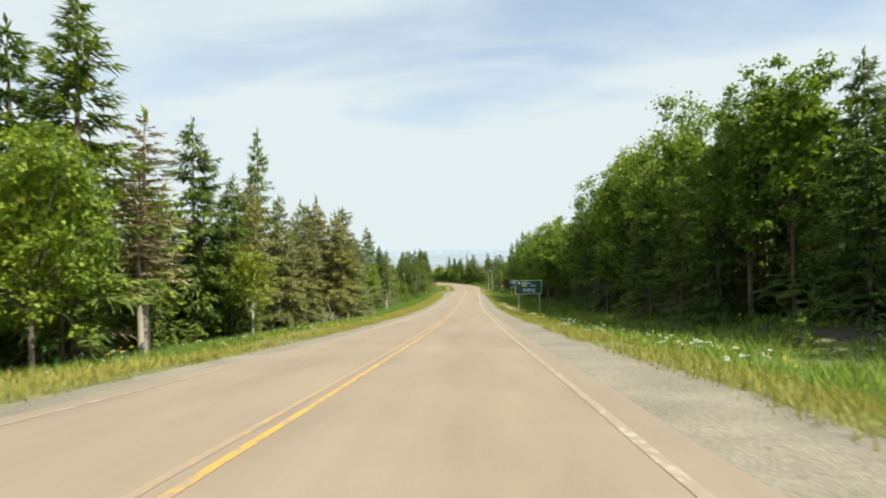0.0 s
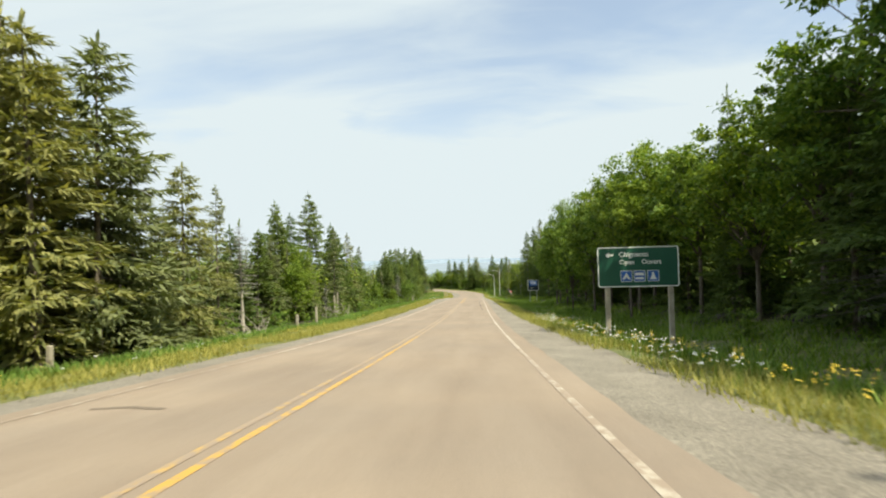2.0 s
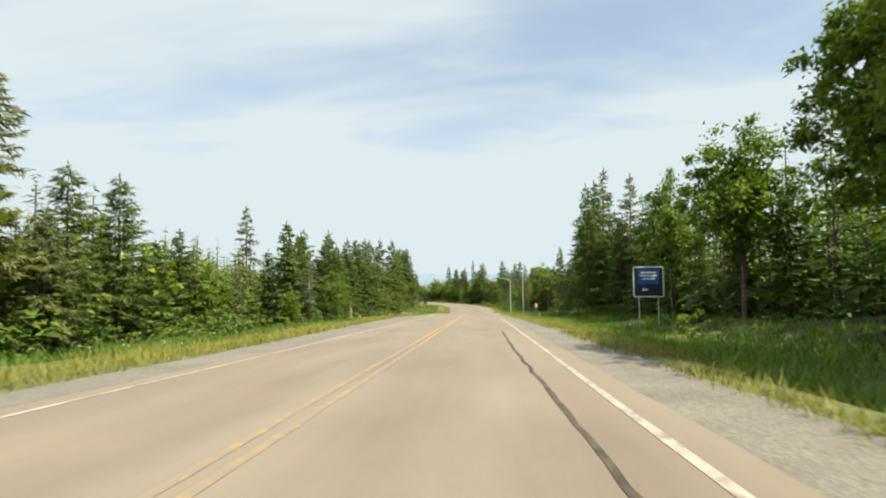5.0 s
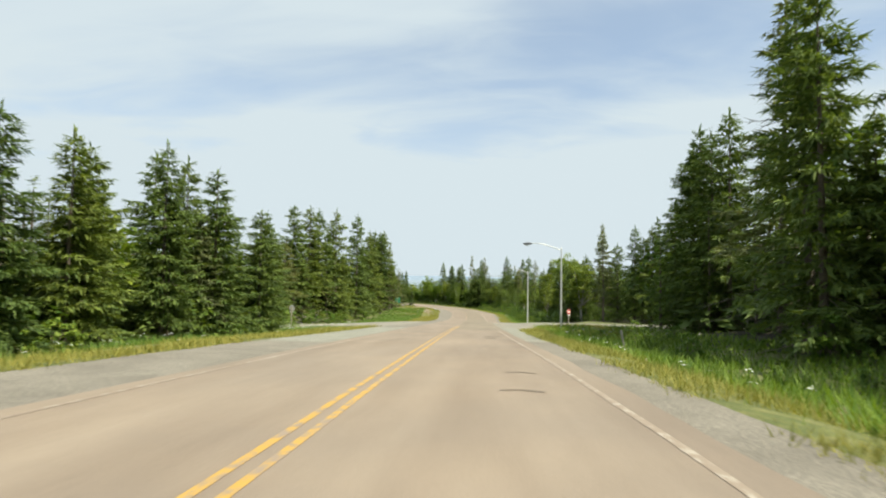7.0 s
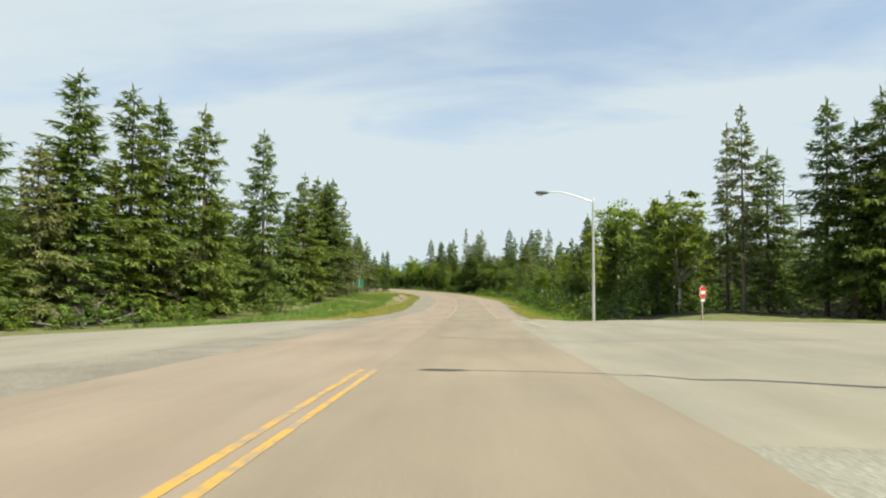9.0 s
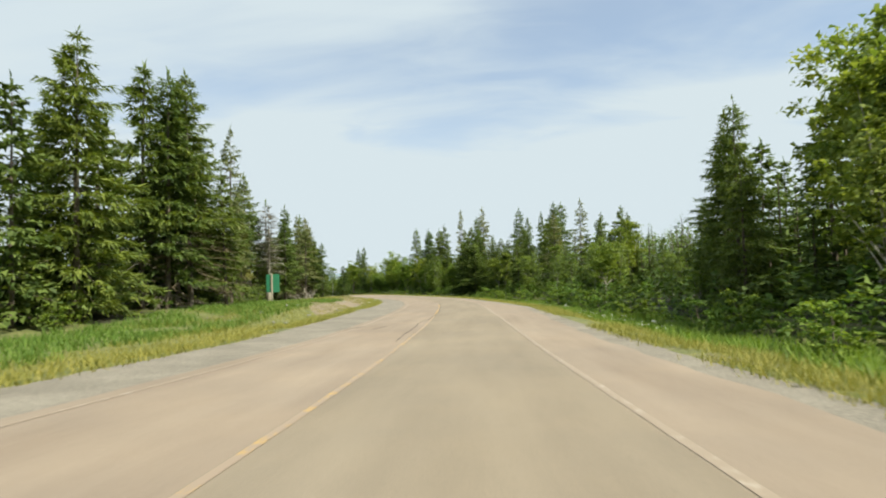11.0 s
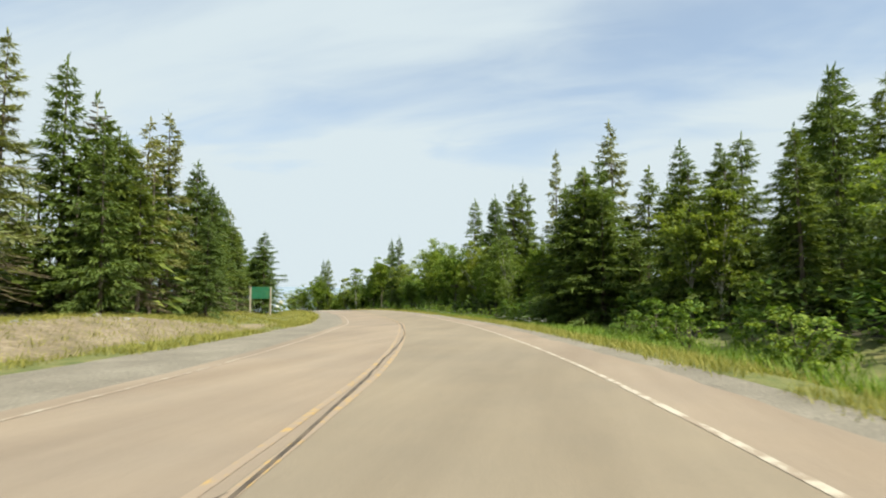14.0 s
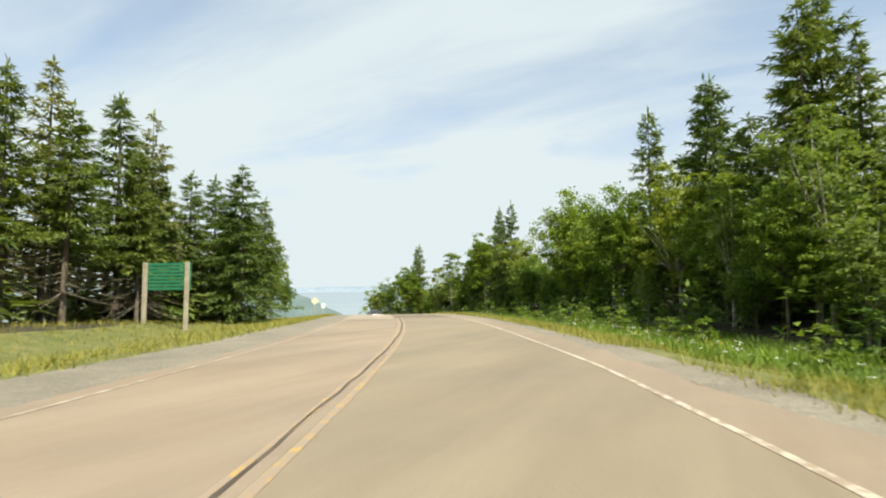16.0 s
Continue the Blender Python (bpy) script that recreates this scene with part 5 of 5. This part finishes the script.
def campground_sign():
    low = relief(62.6, 6.7) - 0.05
    root = thing("road_sign", 62.6, 6.7, low, -3, "green campground direction sign with white border on two wooden posts", "road sign")
    z0, z1, w = 1.72 - low, 3.30 - low, 3.08
    for x in (-1.16, 1.24):
        part("post", box_bm(x - 0.09, x + 0.09, 0.03, 0.21, -0.25, z1 - 0.12, 0.012), POST_WOOD, root)
    zc, h = (z0 + z1) / 2, z1 - z0
    panel = part("panel", round_plate(w, h, 0.10, -0.012, 0.028, 0, zc), SIGN_GREEN, root)
    part("border", round_plate(w - 0.01, h - 0.01, 0.10, -0.020, -0.0125, 0, zc, 0.045), SIGN_WHITE, panel, "white border strip")
    arrow = [(-1.24, 0.47), (-1.09, 0.59), (-1.09, 0.51), (-0.93, 0.51), (-0.93, 0.43), (-1.09, 0.43), (-1.09, 0.35)]
    part("arrow", poly_plate([(x, zc + z) for x, z in arrow], -0.020, -0.0125), SIGN_WHITE, panel, "white arrow")
    words("Chignecto", 0.27, -0.72, zc + 0.40, -0.016, SIGN_WHITE, panel)
    words("Open", 0.25, -0.70, zc + 0.11, -0.016, SIGN_WHITE, panel)
    words("Ouvert", 0.25, 0.14, zc + 0.11, -0.016, SIGN_WHITE, panel)
    for i, x in enumerate((-0.45, 0.05, 0.56)):
        tab = part("symbol_tab", round_plate(0.44, 0.44, 0.03, -0.018, -0.0125, x, zc - 0.36), SIGN_BLUE, panel, "blue square symbol")
        part("tab_edge", round_plate(0.44, 0.44, 0.03, -0.024, -0.0185, x, zc - 0.36, 0.02), SIGN_WHITE, tab)
        shapes = {
            0: [[(-0.16, -0.12), (0.0, 0.14), (0.16, -0.12), (0.05, -0.12), (0.0, -0.02), (-0.05, -0.12)]],
            1: [[(-0.16, 0.02), (-0.16, 0.13), (0.16, 0.13), (0.16, 0.02)], [(-0.16, -0.13), (-0.16, -0.05), (0.16, -0.05), (0.16, -0.13)]],
            2: [[(-0.13, -0.14), (-0.06, 0.0), (-0.03, 0.15), (0.03, 0.15), (0.06, 0.0), (0.13, -0.14)]],
        }[i]
        for sh in shapes:
            part("symbol", poly_plate([(x + a, zc - 0.36 + b) for a, b in sh], -0.024, -0.0185), SIGN_WHITE, tab)


campground_sign()


def blue_sign():
    low = relief(139.6, 10.8) - 0.05
    root = thing("road_sign", 139.6, 10.8, low, -4, "small blue and black information sign on two metal posts", "road sign")
    z0, z1, w = 1.50 - low, 3.52 - low, 1.95
    zc = (z0 + z1) / 2
    for x in (-0.6, 0.6):
        part("post", rod_bm([(x, 0.06, -0.3), (x, 0.06, z1 - 0.1)], [0.04, 0.04], 8), ALU, root)
    panel = part("panel", round_plate(w, z1 - z0, 0.12, -0.01, 0.02, 0, zc), SIGN_NAVY, root)
    part("border", round_plate(w - 0.02, z1 - z0 - 0.02, 0.12, -0.019, -0.0105, 0, zc, 0.09), SIGN_WHITE, panel, "white border strip")
    part("blue_field", round_plate(1.35, 0.95, 0.05, -0.017, -0.0105, 0, zc + 0.32), SIGN_BLUE, panel, "blue upper field")
    for k, (x, z, bw) in enumerate(((0, 0.60, 0.9), (0, 0.40, 1.05), (0.0, 0.20, 0.8))):
        part("text_bar", box_bm(x - bw / 2, x + bw / 2, -0.024, -0.0175, zc + z - 0.05, zc + z + 0.05), SIGN_WHITE, panel, "pale bar of writing")
    part("symbol", poly_plate([(-0.42, zc - 0.50), (-0.28, zc - 0.36), (-0.28, zc - 0.44), (-0.05, zc - 0.44), (-0.05, zc - 0.56), (-0.28, zc - 0.56), (-0.28, zc - 0.64)], -0.019, -0.0105), SIGN_WHITE, panel)


blue_sign()


def slat_sign(s, d, width, turn, top, bottom, boards, label):
    """Green boards across two round-topped posts, seen from the back."""
    low = relief(s, d) - 0.05
    root = thing("board_sign", s, d, low, turn, label, "sign")
    for x in (-width / 2, width / 2):
        part("post", box_bm(x - 0.085, x + 0.085, -0.085, 0.085, -1.0, top - low, 0.02), POST_WOOD, root)
    step = (top - bottom) / boards
    for k in range(boards):
        z = bottom - low + step * k
        part("board", box_bm(-width / 2 - 0.14, width / 2 + 0.14, 0.09, 0.13, z + 0.01, z + step - 0.03, 0.006), BOARD_GREEN, root)


slat_sign(369.55, -13.33, 2.32, -16, 3.08, 1.72, 8, "green board sign seen from behind on two pale wooden posts")


def tall_board():
    s, d = 299.0, -20.3
    low = relief(s, d) - 0.05
    root = thing("board_sign", s, d, low, 2, "green upright board sign on a single pale post", "sign")
    part("post", box_bm(-0.08, 0.08, -0.09, 0.07, -0.3, 3.85 - low, 0.02), POST_WOOD, root)
    part("panel", box_bm(-0.62, 0.80, 0.075, 0.115, 1.75 - low, 3.75 - low, 0.01), BOARD_GREEN, root)
    part("frame_rail", box_bm(-0.62, 0.80, 0.118, 0.15, 3.55 - low, 3.66 - low, 0.006), POST_WOOD, root)


tall_board()


def octagon(r, y0, y1, z):
    return poly_plate([(r * math.cos(radians(22.5 + 45 * k)), z + r * math.sin(radians(22.5 + 45 * k))) for k in range(8)], y0, y1)


def stop_sign(s, d, turn, z, r, label):
    """z: the panel's middle over the ground; r: its half height."""
    root = thing("stop_sign", s, d, relief(s, d) - 0.05, turn, label, "stop sign", "stop signs at the crossing")
    part("post", box_bm(-0.045, 0.045, 0.0, 0.08, -0.3, z + r * 0.6, 0.008), POST_WOOD, root)
    k = r / math.cos(radians(22.5))
    panel = part("panel", octagon(k, -0.02, -0.004, z), GREY_BACK, root, "grey metal back")
    part("face", octagon(k - 0.004, -0.026, -0.021, z), SIGN_WHITE, panel, "white rim")
    part("field", octagon(k - 0.025, -0.031, -0.0265, z), SIGN_RED, panel, "red face")
    part("lettering_bar", box_bm(-0.24, 0.24, -0.036, -0.0315, z - 0.09, z + 0.09), SIGN_WHITE, panel, "pale bar of writing")
    part("tab", box_bm(-0.22, 0.22, -0.02, -0.004, z - r - 0.14, z - r - 0.03, 0.004), SIGN_WHITE, root, "white plate below")


stop_sign(222.9, 12.6, 40, 1.68, 0.36, "red stop sign with a white plate on a grey post")
stop_sign(202.7, -19.4, 172, 2.00, 0.31, "grey back of a stop sign on a thin post")


def diamond_sign(s, d, z, side, mat, label):
    low = relief(s, d) - 0.05
    root = thing("warning_sign", s, d, low, 8, label, "road sign")
    part("post", box_bm(-0.035, 0.035, 0.0, 0.06, -0.3, z + 0.2, 0.008), POST_WOOD, root)
    r = side * 0.707
    part("panel", poly_plate([(r, z), (0, z + r), (-r, z), (0, z - r)], -0.015, -0.004), mat, root)


diamond_sign(400.0, -9.3, 1.8, 0.6, SIGN_YELLOW, "pale faded yellow diamond sign on a thin post")


def small_plate(s, d, z, w, h, label):
    low = relief(s, d) - 0.05
    root = thing("marker_sign", s, d, low, 8, label, "road sign")
    part("post", box_bm(-0.035, 0.035, 0.0, 0.06, -0.3, z + 0.1, 0.008), POST_WOOD, root)
    part("panel", round_plate(w, h, 0.03, -0.015, -0.004, 0, z), SIGN_WHITE, root)


small_plate(410.0, -8.6, 1.5, 0.45, 0.6, "small white sign on a thin post")


def street_lamp(s, d, label):
    low = relief(s, d) - 0.05
    root = thing("street_lamp", s, d, low, 0, label, "street lamp", "lamps at the crossing")
    part("base_flange", rod_bm([(0, 0, 0), (0, 0, 0.06)], [0.19, 0.19], 12), ALU, root)
    part("pole", rod_bm([(0, 0, 0), (0, 0, 3.5), (0, 0, 7.45 - low)], [0.105, 0.085, 0.06], 12), ALU, root, "tapered aluminium pole")
    part("pole_cap", rod_bm([(0, 0, 7.45 - low), (0, 0, 7.6 - low)], [0.065, 0.02], 10), ALU, root)
    z = 7.3 - low
    part("arm", rod_bm([(0, 0, z), (-0.8, 0, z + 0.30), (-1.7, 0, z + 0.58), (-2.3, 0, z + 0.66), (-2.75, 0, z + 0.63)], [0.04, 0.037, 0.034, 0.032, 0.03], 8), ALU, root, "curved aluminium arm")
    bm = bmesh.new()
    bmesh.ops.create_uvsphere(bm, u_segments=16, v_segments=8, radius=1.0, matrix=Matrix.LocRotScale((-3.12, 0, z + 0.60), None, (0.44, 0.17, 0.115)))
    for f in bm.faces:
        f.smooth = True
    head = part("lamp_head", bm, LAMP_DARK, root, "dark cobra-head housing")
    bm = bmesh.new()
    bmesh.ops.create_uvsphere(bm, u_segments=14, v_segments=8, radius=1.0, matrix=Matrix.LocRotScale((-3.22, 0, z + 0.54), None, (0.24, 0.13, 0.13)))
    part("lens", bm, LAMP_GLASS, head, "frosted lens bowl")


street_lamp(198.0, 7.8, "tall aluminium street lamp with a curved arm")
street_lamp(225.5, 7.2, "tall aluminium street lamp with a curved arm")


def stake(s, d, high, thick, label, name="wooden_post", tilt=0.0):
    low = relief(s, d)
    ob = part(name, box_bm(-thick, thick, -thick, thick, -0.3, high, thick * 0.3), POST_WOOD, None)
    p = at(s, d, low)
    ob.matrix_basis = pose(p.x, p.y, p.z, tilt, tilt * 0.6, heading(s))
    tagged(ob, label, "post")


stake(160.5, -13.6, 1.5, 0.09, "weathered wooden post beside the verge")
stake(79.5, -12.6, 1.1, 0.08, "grey broken stump of a dead tree", "tree_stump", 3)
stake(90.5, -14.5, 1.7, 0.08, "grey broken stump of a dead tree", "tree_stump", -4)
stake(91.4, -14.8, 1.2, 0.07, "grey broken stump of a dead tree", "tree_stump", 5)
stake(104.5, -16.2, 3.0, 0.07, "tall grey snag of a dead tree", "tree_stump", 2)
stake(106.0, -16.9, 2.6, 0.08, "tall grey snag of a dead tree", "tree_stump", -3)
stake(179.5, 8.6, 1.0, 0.06, "leaning pale wooden stake in the ditch", "wooden_post", -12)
stake(58.0, -13.5, 1.0, 0.08, "grey broken stump of a dead tree", "tree_stump", 4)


def brush_heap(s, d, n, spread, seed):
    """A tangle of dead grey branches."""
    rng = random.Random(seed)
    verts, faces = [], []
    for i in range(n):
        a = Vector((rng.uniform(-spread, spread), rng.uniform(-spread, spread) * 0.6, rng.uniform(0, 0.5)))
        w = Vector((rng.uniform(-1, 1), rng.uniform(-0.6, 0.6), rng.uniform(0.1, 1.3))).normalized() * rng.uniform(0.8, 2.4)
        tube(verts, faces, a, a + w, 0.035, 0.012, 4)
        for k in range(3):
            p = a + w * rng.uniform(0.3, 0.95)
            v = (w.normalized() + Vector((rng.uniform(-1, 1), rng.uniform(-1, 1), rng.uniform(-0.6, 0.6)))).normalized() * rng.uniform(0.3, 0.8)
            tube(verts, faces, p, p + v, 0.014, 0.005, 3)
    ob = mesh_object("brush_heap", verts, faces, BARK_DEAD)
    p = at(s, d, relief(s, d))
    ob.matrix_basis = pose(p.x, p.y, p.z, 0, 0, heading(s))
    tagged(ob, "tangled heap of dead grey branches at the forest edge", "branches", kind="stuff")


brush_heap(103.5, -16.4, 26, 1.8, 31)
brush_heap(77.5, -15.2, 16, 1.4, 32)
brush_heap(52.0, -13.8, 14, 1.3, 33)
brush_heap(316.0, -19.0, 14, 1.5, 34)
brush_heap(224.5, -24.5, 14, 1.2, 35)


def stones():
    rng = random.Random(9)
    shapes = []
    for k in range(5):
        bm = bmesh.new()
        bmesh.ops.create_icosphere(bm, subdivisions=2, radius=0.5)
        for v in bm.verts:
            v.co *= 1 + 0.35 * noise.noise(v.co * 2.3 + Vector((k * 7, 0, 0)))
            v.co.z *= 0.65
        me = bpy.data.meshes.new("stone")
        bm.to_mesh(me)
        bm.free()
        me.materials.append(ROCK)
        shapes.append(me)
    for i in range(70):
        s, d = rng.uniform(184, 197.5), rng.uniform(8.5, 15)
        k = rng.uniform(0.12, 0.42)
        ob = new("stone", shapes[i % 5])
        ob.matrix_basis = Matrix.LocRotScale(at(s, d, relief(s, d) + 0.1 * k), Euler((rng.uniform(-0.3, 0.3), rng.uniform(-0.3, 0.3), rng.uniform(0, 6))), (k, k * rng.uniform(0.7, 1.2), k))
        tagged(ob, "grey angular stone in the rubble beside the ditch", "stone", "rubble by the ditch")
    for i in range(46):
        s = rng.uniform(268, 326)
        d = edge_l(s) - rng.uniform(0.6, 6.0)
        k = rng.uniform(0.10, 0.34)
        ob = new("stone", shapes[i % 5])
        ob.matrix_basis = Matrix.LocRotScale(at(s, d, relief(s, d) + 0.06), Euler((0, 0, rng.uniform(0, 6))), (k, k, k))
        tagged(ob, "pale stone lying on the sandy bank", "stone", "stones on the bank")


stones()


def car(s, d, label):
    paint_m = surface("dark_car_paint", [(0.3, (0.03, 0.032, 0.036)), (0.7, (0.045, 0.047, 0.052))], 3, 60, 0.25, 0, metal=0.3, grit=0.05)
    glass = surface("dark_car_glass", [(0.3, (0.02, 0.025, 0.03)), (0.7, (0.03, 0.035, 0.04))], 2, 30, 0.08, 0, grit=0.02)
    rubber = surface("tyre_rubber", [(0.3, (0.02, 0.02, 0.02)), (0.7, (0.035, 0.035, 0.035))], 4, 40, 0.9, 0.1)
    tail = surface("red_tail_lamp", [(0.3, (0.35, 0.02, 0.02)), (0.7, (0.45, 0.03, 0.03))], 4, 40, 0.3, 0)
    root = thing("car", s, d, 0.0, 0, label, "car")
    prof = [(-2.2, 0.35), (-2.25, 0.62), (-2.15, 0.98), (-1.75, 1.05), (-1.15, 1.46), (0.35, 1.48), (1.05, 1.02), (2.0, 0.86), (2.2, 0.6), (2.15, 0.32)]

    def hull(pts, half, top):
        bm = bmesh.new()
        loops = []
        for side in (-1, 1):
            loops.append([bm.verts.new((side * (half - (0.20 * max(0.0, z - 1.0) / 0.48 if top else 0)), y, z)) for y, z in pts])
        n = len(pts)
        bm.faces.new(loops[0])
        bm.faces.new(loops[1][::-1])
        for i in range(n):
            j = (i + 1) % n
            bm.faces.new((loops[0][j], loops[0][i], loops[1][i], loops[1][j]))
        bmesh.ops.recalc_face_normals(bm, faces=bm.faces)
        bmesh.ops.bevel(bm, geom=bm.edges[:], offset=0.05, segments=2, affect="EDGES", profile=0.6)
        return bm
    part("body", hull(prof, 0.88, True), paint_m, root)
    rear = bmesh.new()
    vs = [rear.verts.new(v) for v in ((-0.62, -1.80, 1.08), (0.62, -1.80, 1.08), (0.52, -1.22, 1.45), (-0.52, -1.22, 1.45))]
    up = [rear.verts.new(v.co + Vector((0, -0.025, 0.03))) for v in vs]
    rear.faces.new(up)
    for i in range(4):
        rear.faces.new((vs[i], vs[(i + 1) % 4], up[(i + 1) % 4], up[i]))
    part("rear_window", rear, glass, root)
    part("bumper", box_bm(-0.84, 0.84, -2.32, -2.16, 0.38, 0.62, 0.04), paint_m, root)
    for x in (-0.68, 0.68):
        part("tail_lamp", box_bm(x - 0.15, x + 0.15, -2.27, -2.18, 0.78, 0.93, 0.02), tail, root, "red tail lamp")
    part("number_plate", box_bm(-0.17, 0.17, -2.275, -2.25, 0.72, 0.82, 0.004), SIGN_WHITE, root, "blank pale plate")
    for x in (-0.80, 0.80):
        for y in (-1.35, 1.38):
            bm = bmesh.new()
            bmesh.ops.create_cone(bm, cap_ends=True, segments=20, radius1=0.33, radius2=0.33, depth=0.22, matrix=Matrix.Translation((x, y, 0.33)) @ Matrix.Rotation(math.pi / 2, 4, "Y"))
            bmesh.ops.bevel(bm, geom=[e for e in bm.edges if len(e.link_faces) == 2 and abs(e.link_faces[0].normal.dot(e.link_faces[1].normal)) < 0.3], offset=0.03, segments=2, affect="EDGES")
            wheel = part("wheel", bm, rubber, root)
            bm = bmesh.new()
            bmesh.ops.create_cone(bm, cap_ends=True, segments=16, radius1=0.2, radius2=0.2, depth=0.23, matrix=Matrix.Translation((x, y, 0.33)) @ Matrix.Rotation(math.pi / 2, 4, "Y"))
            part("rim", bm, ALU, wheel)


car(426.0, 0.0, "dark car seen from behind, driving in the lane")
